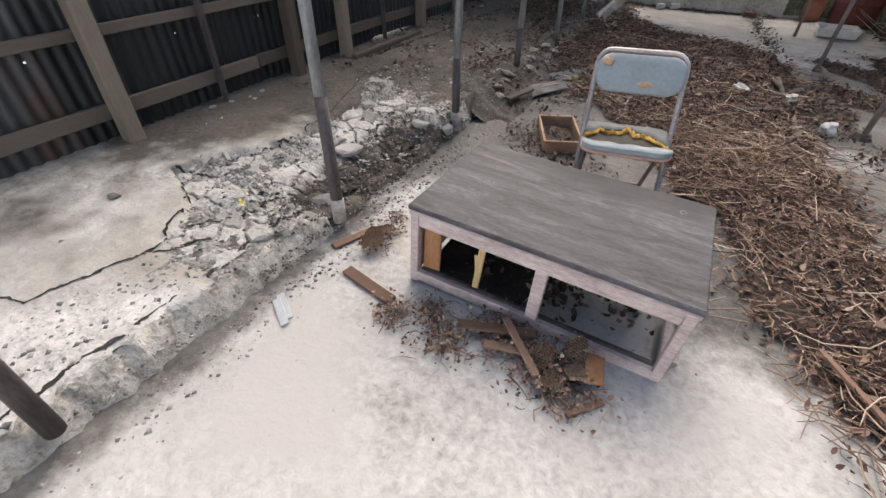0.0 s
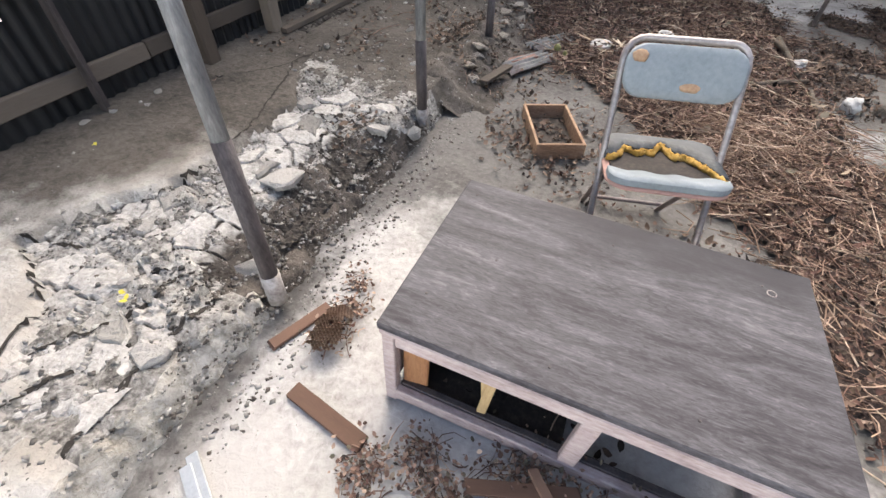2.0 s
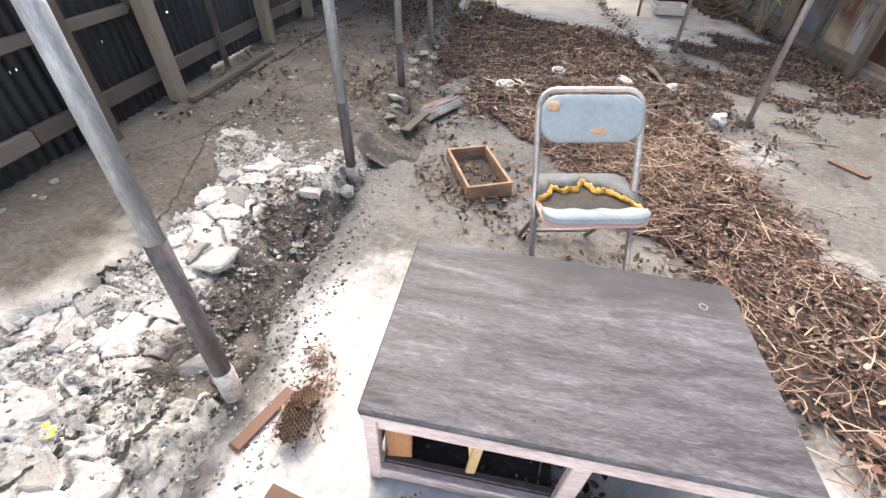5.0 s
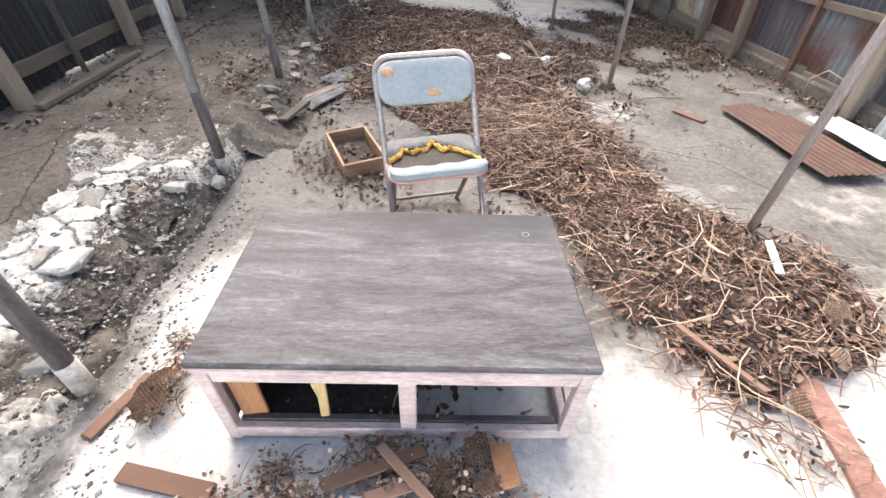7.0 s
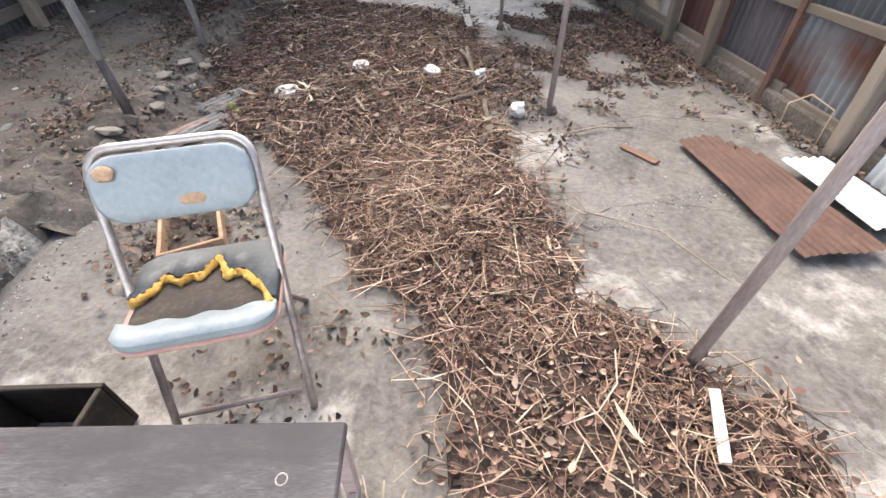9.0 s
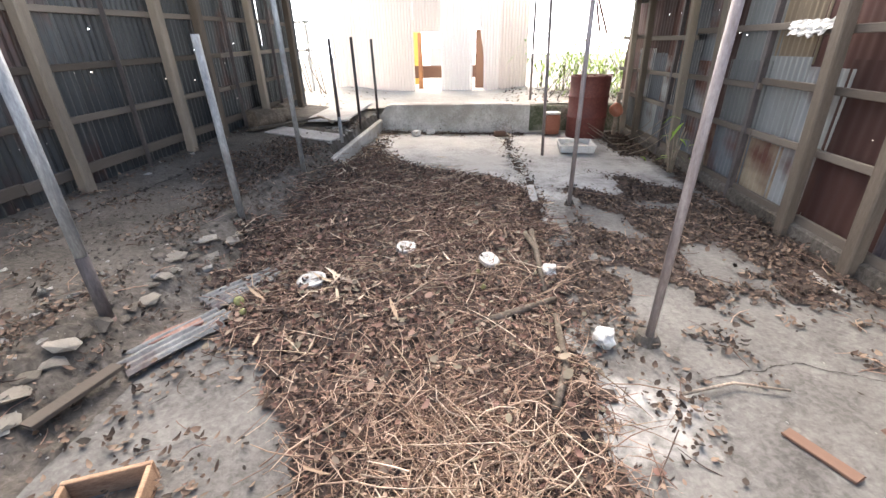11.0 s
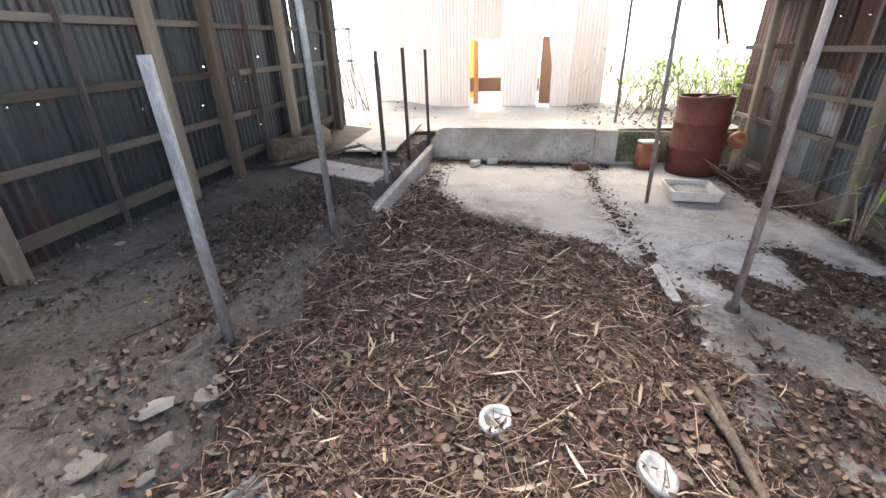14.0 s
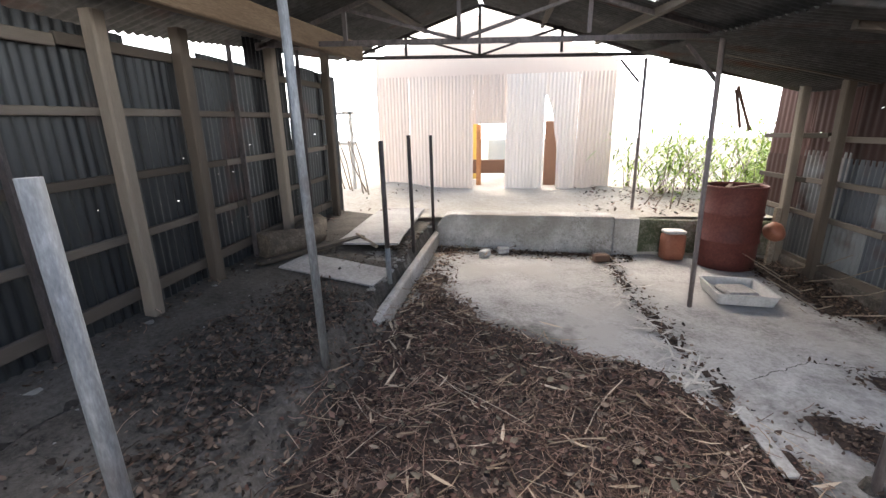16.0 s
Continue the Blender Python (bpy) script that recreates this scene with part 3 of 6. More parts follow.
def angle_post(x, y, z0, z1, parent, mat=DARKSTEEL, lean=0.0):
    bm = bmesh.new()
    bar(bm, (x, y, (z0 + z1) / 2), (.006, .045, z1 - z0), (0, lean, 0), 0)
    bar(bm, (x + .02, y - .02, (z0 + z1) / 2), (.04, .006, z1 - z0), (0, lean, 0), 0)
    part("steel_post", bm, mat, parent, "rusty dark steel angle post")


for y in (.33, 1.12, 2.37, 2.93, 4.15, 4.98, 6.26, 6.86, 7.97, 9.16):
    wood_post("timber_post", -2.43, y, left_base(y) - .05, eave_l(y) + .02, .085, .085, 0.0, wall_l)
for y in (1.75, 3.55, 5.70, 7.43, 8.55):
    angle_post(-2.47, y, left_base(y) - .03, eave_l(y), wall_l)
for h, w in ((.14, .075), (.5, .05), (.84, .05), (1.2, .045), (1.55, .06)):
    y = .3
    while y < 9.1:
        l = rng.uniform(1.7, 2.6)
        y1 = min(y + l, 9.2)
        ym = (y + y1) / 2
        bm = bmesh.new()
        bar(bm, (-2.492, ym, left_base(ym) + h + rng.uniform(-.015, .015)), (.032, y1 - y - .006, w), (math.degrees(math.atan(.024)), 0, 0), .004)
        part("girt", bm, GIRT, wall_l)
        y = y1

for y, pale in ((-2, 0), (-.6, 0), (.7, 0), (1.9, 0), (3.18, 0), (4.6, 1), (5.22, 1), (6.63, 1), (7.3, 0), (8.61, 1), (9.2, 0)):
    wood_post("timber_post", 2.72, y, 0, eave_r(y) + .05, .08 if not pale else .09, .075, -.07, wall_r, yl=-.05 if y > 8 else .02)
for y in (3.89, 6.05, 7.76):
    angle_post(2.73, y, 0.02, eave_r(y), wall_r, RUSTY if y < 5 else DARKSTEEL)
for h, w in ((.1, .1), (.56, .05), (.95, .05), (1.35, .05)):
    y = -3.2
    while y < 9.8:
        l = rng.uniform(1.3, 2.1)
        y1 = min(y + l, 9.85)
        bm = bmesh.new()
        bar(bm, (2.775 - .03 * h, (y + y1) / 2, .03 + h + rng.uniform(-.03, .03)), (.03, y1 - y - .006, w), (rng.uniform(-.6, .6), 0, 0), .004)
        part("girt", bm, GIRT, wall_r)
        y = y1

# concrete sill strip under the patched wall
bm = bmesh.new()
bar(bm, (2.79, 3.3, .06), (.12, 13, .13), (0, 0, 0), .015)
solo("sill_right", bm, DIRTYSLAB, Matrix(), "low worn concrete sill under the wall", kind="structure")


# ---- roof ----
RIDGE_X, ROOF_Y0 = -.68, 0.4


def lift(y):
    return 0.1 * max(y - 6.5, 0)


def slope(name, x0, z0, x1, z1, y0, y1, label, drop=0.0, missing=(0, 0)):
    """A roof slope of corrugated sheet, ridges running down the fall."""
    bm = bmesh.new()
    n = int((y1 - y0) / 0.0125)
    rows = []
    for i in range(n + 1):
        y = y0 + (y1 - y0) * i / n
        w = .009 * math.sin(2 * math.pi * y / .075)
        rows.append([bm.verts.new((x0 + (x1 - x0) * f, y, z0 + (z1 - z0) * f + w + lift(y) + .02 * noise.noise((f * 2, y * .8, 3)) - drop * f * smooth01(7, 9.5, y))) for f in (0, .33, .66, 1)])
    for a, b in zip(rows, rows[1:]):
        for k in range(3):
            if k and missing[0] < a[0].co.y < missing[1]:
                continue
            bm.faces.new((a[k], b[k], b[k + 1], a[k + 1])).smooth = True
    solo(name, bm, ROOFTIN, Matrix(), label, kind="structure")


# front edges and the unseen gap on the right are placed to admit light
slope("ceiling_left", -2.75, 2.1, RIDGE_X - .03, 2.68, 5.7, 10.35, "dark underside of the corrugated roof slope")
slope("ceiling_right", 1.4, 2.0, RIDGE_X + .03, 2.68, 6.3, 10.35, "dark underside of the roof slope, unseen gap added to admit light", missing=(6.3, 7.65))
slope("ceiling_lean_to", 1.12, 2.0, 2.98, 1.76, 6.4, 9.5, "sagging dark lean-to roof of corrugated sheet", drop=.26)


def build_frames():
    for y in (7.8, 9.9):
        k = lift(y)
        e, top = 2.06 + k, 2.63 + k
        t = thing("roof_truss", Matrix(), "dark steel angle roof truss spanning the shed", "truss", "roof trusses")
        lx, rx, m = -2.45, 1.3, RIDGE_X
        def mem(name, a, b, r=.016):
            bm = bmesh.new()
            d = Vector((b[0] - a[0], 0, b[1] - a[1]))
            bar(bm, ((a[0] + b[0]) / 2, y, (a[1] + b[1]) / 2), (d.length, .03, r * 2), (0, -math.degrees(math.atan2(d.z, d.x)), 0), .002)
            part(name, bm, DARKSTEEL, t)
        zr = lambda x: e + (top - e) * (1 - abs(x - m) / (m - lx if x < m else rx - m))
        mem("bottom_chord", (lx, e + .03), (rx, e - .06), .02)
        mem("top_chord", (lx, e), (m, top))
        mem("top_chord", (m, top), (rx, e - .05))
        mem("king_post", (m, e), (m + .001, top))
        for x in (m - .95, m + 1.0):
            mem("web_post", (x, e), (x + .001, zr(x)))
            mem("brace", (x, zr(x)), (m, e), .012)
    for y in (7.8, 9.95):
        b = thing("knee_brace", Matrix(), "dark steel knee brace between pole and truss", "brace", "knee braces")
        bm = bmesh.new()
        bar(bm, (1.15, y, 1.82 + lift(y)), (.36, .025, .025), (0, 48, 0), .002)
        part("strut", bm, DARKSTEEL, b)
    # purlins and the thick beam at the eave
    for x, z, yr in ((-2.2, 2.2, 5.7), (-1.45, 2.42, 5.7), (.1, 2.41, 6.0), (.8, 2.18, 6.0)):
        p = thing("purlin", Matrix(), "rough sawn roof purlin under the sheets", "beam", "purlins")
        for ya, yb in ((yr, 6.5), (6.5, 10.35)):
            bm = bmesh.new()
            za, zb = z + lift(ya), z + lift(yb)
            bar(bm, (x, (ya + yb) / 2, (za + zb) / 2), (.05, yb - ya + .02, .06), (math.degrees(math.atan2(zb - za, yb - ya)), 0, 0), .004)
            part("length", bm, GIRT, p)
    bm = bmesh.new()
    bar(bm, (-1.93, 7.2, 2.227), (.09, 3.2, .17), (2.6, 0, -2.0), .008)
    solo("eave_beam", bm, BEAM, Matrix(), "heavy brown timber beam below the roof", "beam")
    for x0, x1, y, z in ((1.4, 2.85, 6.7, 1.86), (1.4, 2.85, 8.5, 2.0), (1.4, 2.9, 9.4, 2.02)):
        bm = bmesh.new()
        bar(bm, ((x0 + x1) / 2, y, z), (x1 - x0, .05, .05), (0, 8 if y < 7 else 13, 0), .004)
        solo("lean_to_rafter", bm, GIRT, Matrix(), "grey timber rafter under the sagging lean-to roof", "beam", "lean-to rafters")
    for k, (x, y) in enumerate(((2.2, 9.45), (2.28, 9.5))):
        bm = bmesh.new()
        bar(bm, (x, y, 1.68), (.03, .02, .42 + .1 * k), (0, -14 - 8 * k, 0), .002)
        solo("hanging_batten", bm, SCRAP, Matrix(), "broken batten hanging from the roof edge", "batten", "hanging battens")


build_frames()


# ---- poles in two rows ----
def pole(x, y, z0, z1, r=.024, mat=STEEL, lean=(0, 0), foot=None, split=None, label="galvanised steel pipe pole with rust at the foot"):
    t = thing("pole", Matrix(), label, "pole", "roof poles")
    zs = [z0, z1] if split is None else [z0, split, z1]
    p = lambda z: (x + lean[0] * (z - z0), y + lean[1] * (z - z0), z)
    bm = bmesh.new()
    if split:
        tube(bm, [p(split), p(z1)], r, 12)
        part("shaft", bm, mat, t)
        bm = bmesh.new()
        tube(bm, [p(z0), p(split + .02)], r * 1.12, 12)
        part("lower_shaft", bm, DARKSTEEL if foot != "dark" else STEEL, t, "dark rusted lower length")
    else:
        tube(bm, [p(z0), p(z1)], r, 12)
        part("shaft", bm, mat, t)
    if foot == "white" and y > 1:
        bm = bmesh.new()
        tube(bm, [p(z0 - .01), p(z0 + .1)], r * 1.3, 12)
        part("foot", bm, WHITEPAINT, t, "foot with flaking white paint")
    return t


for y, x, sp, ln in ((.04, -1.2, .75, (0, 0)), (1.23, -1.18, .62, (-.1, .11)), (2.5, -1.21, .52, (.02, -.03)), (3.65, -1.2, .5, (0, 0))):
    pole(x, y, floor_z(EDGE, y) + .05, 1.4 if y > 1.1 else 1.9, foot="white", split=sp, lean=ln)
pole(-1.2, 4.87, .2, 1.4, lean=(-.02, 0))
pole(-1.2, 6.05, .22, 2.5, lean=(-.02, 0), r=.022)
for x, y, z1 in ((-1.21, 7.33, 1.42), (-1.22, 8.27, 1.45), (-1.2, 9.3, 1.44)):
    pole(x, y, .26, z1, .02, DARKSTEEL, lean=(-.015, 0), label="cut-off dark steel post standing on the kerb", split=.55 if y < 8 else None, foot="dark")
for x, y, ln in ((1.3, 1.95, .08), (1.31, 3.86, .02), (1.295, 5.8, .0), (1.31, 7.77, -.025)):
    pole(x, y, .0, (1.75 if y < 5 else 2.02 + lift(y) - .02), .019, BROWNPAINT, lean=(ln, 0), label="thin brown-grey painted steel pole")
pole(1.34, 9.93, .42, 2.3, .02, BROWNPAINT, lean=(-.01, 0), label="thin rusty steel pole on the terrace")
for x, y in ((1.31, 3.88), (1.3, 5.82)):
    bm = bmesh.new()
    g = bmesh.ops.create_cone(bm, segments=14, radius1=.07 if y < 5 else .045, radius2=.045 if y < 5 else .03, depth=.05, cap_ends=True)
    for v in bm.verts:
        v.co.x *= 1 + .15 * noise.noise(v.co * 20)
    solo("pole_footing", bm, DIRTYSLAB, pose(x, y, floor_z(x, y) + .02), "round worn concrete footing of a pole", "footing", "pole footings")



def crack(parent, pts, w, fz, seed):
    """A dark fissure along a ragged line: a surface ribbon with the crack's shade in its colour."""
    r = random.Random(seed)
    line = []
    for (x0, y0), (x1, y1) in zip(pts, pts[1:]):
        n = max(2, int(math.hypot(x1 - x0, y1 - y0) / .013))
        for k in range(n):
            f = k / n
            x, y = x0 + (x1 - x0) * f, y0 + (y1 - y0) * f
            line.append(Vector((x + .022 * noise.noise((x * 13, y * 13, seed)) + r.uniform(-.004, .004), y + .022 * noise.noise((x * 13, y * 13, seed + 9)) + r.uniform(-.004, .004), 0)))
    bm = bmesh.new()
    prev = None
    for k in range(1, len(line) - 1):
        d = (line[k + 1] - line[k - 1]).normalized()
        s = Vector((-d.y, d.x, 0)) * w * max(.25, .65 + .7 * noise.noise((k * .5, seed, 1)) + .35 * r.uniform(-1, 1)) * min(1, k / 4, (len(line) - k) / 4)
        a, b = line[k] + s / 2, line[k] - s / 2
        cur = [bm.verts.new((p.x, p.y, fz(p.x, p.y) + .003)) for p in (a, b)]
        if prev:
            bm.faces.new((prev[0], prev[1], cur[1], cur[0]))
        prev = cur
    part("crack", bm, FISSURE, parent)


slab_ob, floor_ob = bpy.data.objects["floor_slab"], bpy.data.objects["floor"]
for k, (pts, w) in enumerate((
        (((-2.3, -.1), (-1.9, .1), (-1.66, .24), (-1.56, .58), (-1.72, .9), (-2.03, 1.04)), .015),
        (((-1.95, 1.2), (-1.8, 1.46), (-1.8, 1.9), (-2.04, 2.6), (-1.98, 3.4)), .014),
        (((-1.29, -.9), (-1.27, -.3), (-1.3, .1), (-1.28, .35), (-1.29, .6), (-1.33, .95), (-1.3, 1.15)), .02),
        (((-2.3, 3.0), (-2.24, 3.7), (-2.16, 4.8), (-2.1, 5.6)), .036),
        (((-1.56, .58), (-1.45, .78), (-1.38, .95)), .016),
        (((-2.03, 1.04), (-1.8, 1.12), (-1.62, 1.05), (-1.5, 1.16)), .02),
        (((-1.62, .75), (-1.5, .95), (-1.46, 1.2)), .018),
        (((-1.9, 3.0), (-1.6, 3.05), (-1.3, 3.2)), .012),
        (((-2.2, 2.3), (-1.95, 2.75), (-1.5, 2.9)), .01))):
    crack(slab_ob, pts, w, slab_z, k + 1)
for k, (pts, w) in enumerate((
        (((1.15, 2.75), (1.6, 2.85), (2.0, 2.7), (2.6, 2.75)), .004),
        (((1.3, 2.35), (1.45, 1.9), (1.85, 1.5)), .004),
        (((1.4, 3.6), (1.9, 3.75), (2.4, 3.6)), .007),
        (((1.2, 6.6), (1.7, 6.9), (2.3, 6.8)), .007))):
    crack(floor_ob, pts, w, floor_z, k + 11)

def earth_bank():
    """Earth washed over the edge of the slab, lumpy, falling to the aisle floor."""
    x0, x1, y0, y1, step = -1.42, -.9, 2.75, 6.95, .016
    nx, ny = int((x1 - x0) / step), int((y1 - y0) / step)
    vs, fs = [], []
    for j in range(ny + 1):
        for i in range(nx + 1):
            x, y = x0 + step * i, y0 + step * j
            vs.append((x, y, bank_z(x, y)))
    w = nx + 1
    for j in range(ny):
        for i in range(nx):
            a = j * w + i
            fs.append((a, a + 1, a + 1 + w, a + w))
    me = bpy.data.meshes.new("earth_bank")
    me.from_pydata(vs, [], fs)
    me.polygons.foreach_set("use_smooth", [True] * len(fs))
    me.materials.append(DIRTYSLAB)
    tagged(new("earth_bank", me), "dark lumpy earth washed over the broken slab edge", "earth", kind="stuff")


earth_bank()

# sharp concrete kerb along the far half of the slab
bm = bmesh.new()
bar(bm, (-1.165, 8.03, .09), (.075, 2.62, .27), (.7, 0, .4), .015)
for v in bm.verts:
    v.co.x += .012 * noise.noise(v.co * 3)
solo("kerb", bm, SLABC, Matrix(), "pale concrete kerb along the raised slab", kind="structure")

# ---- the far gable wall, beyond the open end ----
def build_far_wall():
    w = thing("wall_far", Matrix(), "pale pinkish corrugated gable wall with torn openings", "wall", kind="structure")
    y = 12.0
    x0, x1, ap, zb = -2.72, 1.45, -.74, .38
    ztop = lambda x: 2.74 + (3.42 - 2.74) * (x - x0) / (ap - x0) if x < ap else 3.42 + (2.6 - 3.42) * (x - ap) / (x1 - ap)
    xs = [x0, -2.12, -1.54, -.95, -.37, .3, .86, x1]
    for i, (a, b) in enumerate(zip(xs, xs[1:])):
        bm = bmesh.new()
        pitch, seg = .063, 6
        n = int((b - a) / pitch * seg)
        cols = []
        for k in range(n + 1):
            x = a + (b - a) * k / n
            lo = zb
            if i == 3:
                lo = 1.6 if -.95 <= x <= -.37 else zb
            if i == 5:
                f = (x - .3) / .24
                lo = 2.05 - 1.0 * f ** 2 + .12 * noise.noise((x * 20, 1, 1)) if x < .54 else zb
            cols.append([bm.verts.new((x, y + .008 * math.sin(2 * math.pi * x / pitch) + (.012 if i % 2 else 0), z)) for z in (lo, (lo + 2.42) / 2, 2.42)])
        for p, q in zip(cols, cols[1:]):
            for j in range(2):
                bm.faces.new((p[j], q[j], q[j + 1], p[j + 1])).smooth = True
        part("sheet", bm, TINPALE, w)
    bm = bmesh.new()
    vs = [bm.verts.new((x, y + .03, z)) for x, z in ((x0, 2.38), (x1, 2.38), (x1, ztop(x1)), (ap, 3.42), (x0, ztop(x0)))]
    f = bm.faces.new(vs)
    r = bmesh.ops.extrude_face_region(bm, geom=[f])
    for v in r["geom"]:
        if isinstance(v, bmesh.types.BMVert):
            v.co.y += .02
    part("gable_board", bm, TINPALE, w, "plywood gable panel")
    for z in (.9, 1.7):
        bm = bmesh.new()
        bar(bm, (-1.85, y + .06, z), (1.7, .04, .06))
        part("rail", bm, GIRT, w)


build_far_wall()


def behind_opening():
    """What is seen through the two gaps of the far wall."""
    bm = bmesh.new()
    bar(bm, (-.5, 12.7, .8), (1.7, .12, .26), (0, 0, 3), .01)
    solo("timber_baulk", bm, SCRAP, pose(0, 0, 0), "thick brown timber baulk lying behind the gap", "beam")
    bm = bmesh.new()
    bar(bm, (-.88, 12.45, 1.0), (.09, .07, 1.2), (0, 0, 0), .006)
    solo("upright_post", bm, ORANGEWOOD, Matrix(), "orange-brown upright post behind the wall's opening", "post")
    bm = bmesh.new()
    bar(bm, (-.45, 13.6, 1.35), (.62, .3, .5), (0, 0, 0), .01)
    solo("metal_cabinet", bm, BLUE, pose(0, 0, -.3), "pale blue sheet-metal cabinet in the yard behind", "cabinet")
    bm = bmesh.new()
    bar(bm, (-1.15, 13.2, 1.2), (.4, .06, 1.4), (0, 0, 0), .01)
    solo("ochre_board", bm, YELLOWP, Matrix(), "ochre painted board standing behind the wall", "board")
    bm = bmesh.new()
    bar(bm, (.5, 12.5, 1.0), (.3, .05, 1.3), (0, 0, 8), .01)
    solo("leaning_board", bm, SCRAP, Matrix(), "brown board standing behind the torn sheet", "board")


behind_opening()


def side_yard():
    """Pale frame and sticks in the bright gap past the wall's end."""
    f = thing("window_rack", Matrix(), "bleached timber window frame standing in the yard", "frame")
    for a, b in (((-3.3, .4), (-3.3, 2.3)), ((-2.95, .4), (-2.95, 1.8)), ((-3.6, 1.3), (-2.9, 1.3)), ((-3.6, 1.8), (-2.9, 1.8))):
        bm = bmesh.new()
        bar(bm, ((a[0] + b[0]) / 2, 11.2, (a[1] + b[1]) / 2), (abs(b[0] - a[0]) + .05, .05, abs(b[1] - a[1]) + .05))
        part("bar", bm, PALEWOOD, f)
    for k in range(6):
        x = -2.5 - .13 * k
        bm = bmesh.new()
        tube(bm, [(x + .25 * rng.random(), 10.6 + .1 * k, .45), (x - .1, 10.7 + .1 * k, 1.0), (x - .25 - .2 * rng.random(), 10.9 + .1 * k, 1.6 + .3 * rng.random())], .014, 6, taper=.6)
        solo("leaning_cane", bm, STICK, Matrix(), "bleached cane leaning in the open gap", "cane", "leaning canes")


side_yard()


# ---- shrubs by the open side ----
def leaf_cloud(n, centre, spread, length, width, seed, droop=.5):
    """Lance-shaped leaves as folded strips, returned as arrays."""
    r = np.random.default_rng(seed)
    vs, fs = [], []
    for k in range(n):
        c = Vector([centre[i] + r.normal(0, spread[i]) for i in range(3)])
        a, up = r.uniform(0, 6.283), r.uniform(-.5, .9)
        d = Vector((math.cos(a), math.sin(a), up)).normalized()
        s = d.cross(Vector((0, 0, 1))).normalized()
        l, w = length * r.uniform(.6, 1.3), width * r.uniform(.7, 1.2)
        b = len(vs)
        for f, ww in ((0, .1), (.3, 1), (.65, .8), (1, .02)):
            p = c + d * l * f + Vector((0, 0, -droop * l * f * f))
            vs.append(tuple(p + s * w / 2 * ww))
            vs.append(tuple(p - s * w / 2 * ww))
        for q in range(3):
            fs.append((b + 2 * q, b + 2 * q + 1, b + 2 * q + 3, b + 2 * q + 2))
    return vs, fs


def shrub(x, y, z, h, n, seed, w=.35):
    t = thing("shrub", pose(x, y, z), "bright green bamboo-like shrub in daylight with bare canes", "shrub", "shrubs by the open side")
    r = random.Random(seed)
    tips = []
    for k in range(9):
        a = r.uniform(0, 6.28)
        o = Vector((math.cos(a), math.sin(a), 0)) * r.uniform(.05, w)
        hh = h * r.uniform(.6, 1.05)
        pts = [o * .3, o * .6 + Vector((0, 0, hh * .5)), o * 1.5 + Vector((0, 0, hh))]
        part("cane", tube(bmesh.new(), pts, .008, 5, taper=.4), STICK, t)
        tips += pts[1:]
    vs, fs = [], []
    for k, p in enumerate(tips):
        v, f = leaf_cloud(n // len(tips), p, (.12, .12, .16), .2, .03, seed * 50 + k)
        b = len(vs)
        vs += v
        fs += [tuple(i + b for i in q) for q in f]
    me = bpy.data.meshes.new("foliage")
    me.from_pydata(vs, [], fs)
    me.materials.append(GREEN)
    ob = new("foliage", me)
    ob.parent = t
    tagged(ob, kind="stuff")


for x, y, h, n, s in ((2.1, 11.2, .95, 420, 1), (2.7, 11.6, 1.05, 520, 2), (3.3, 11.0, .95, 520, 3), (1.75, 11.9, .8, 160, 4), (4.1, 12.2, 1.2, 420, 5), (2.55, 10.3, .8, 160, 8), (3.0, 10.4, .9, 320, 11)):
    shrub(x, y, .42, h, n, s)
shrub(2.6, 6.95, .0, .55, 24, 9, w=.1)


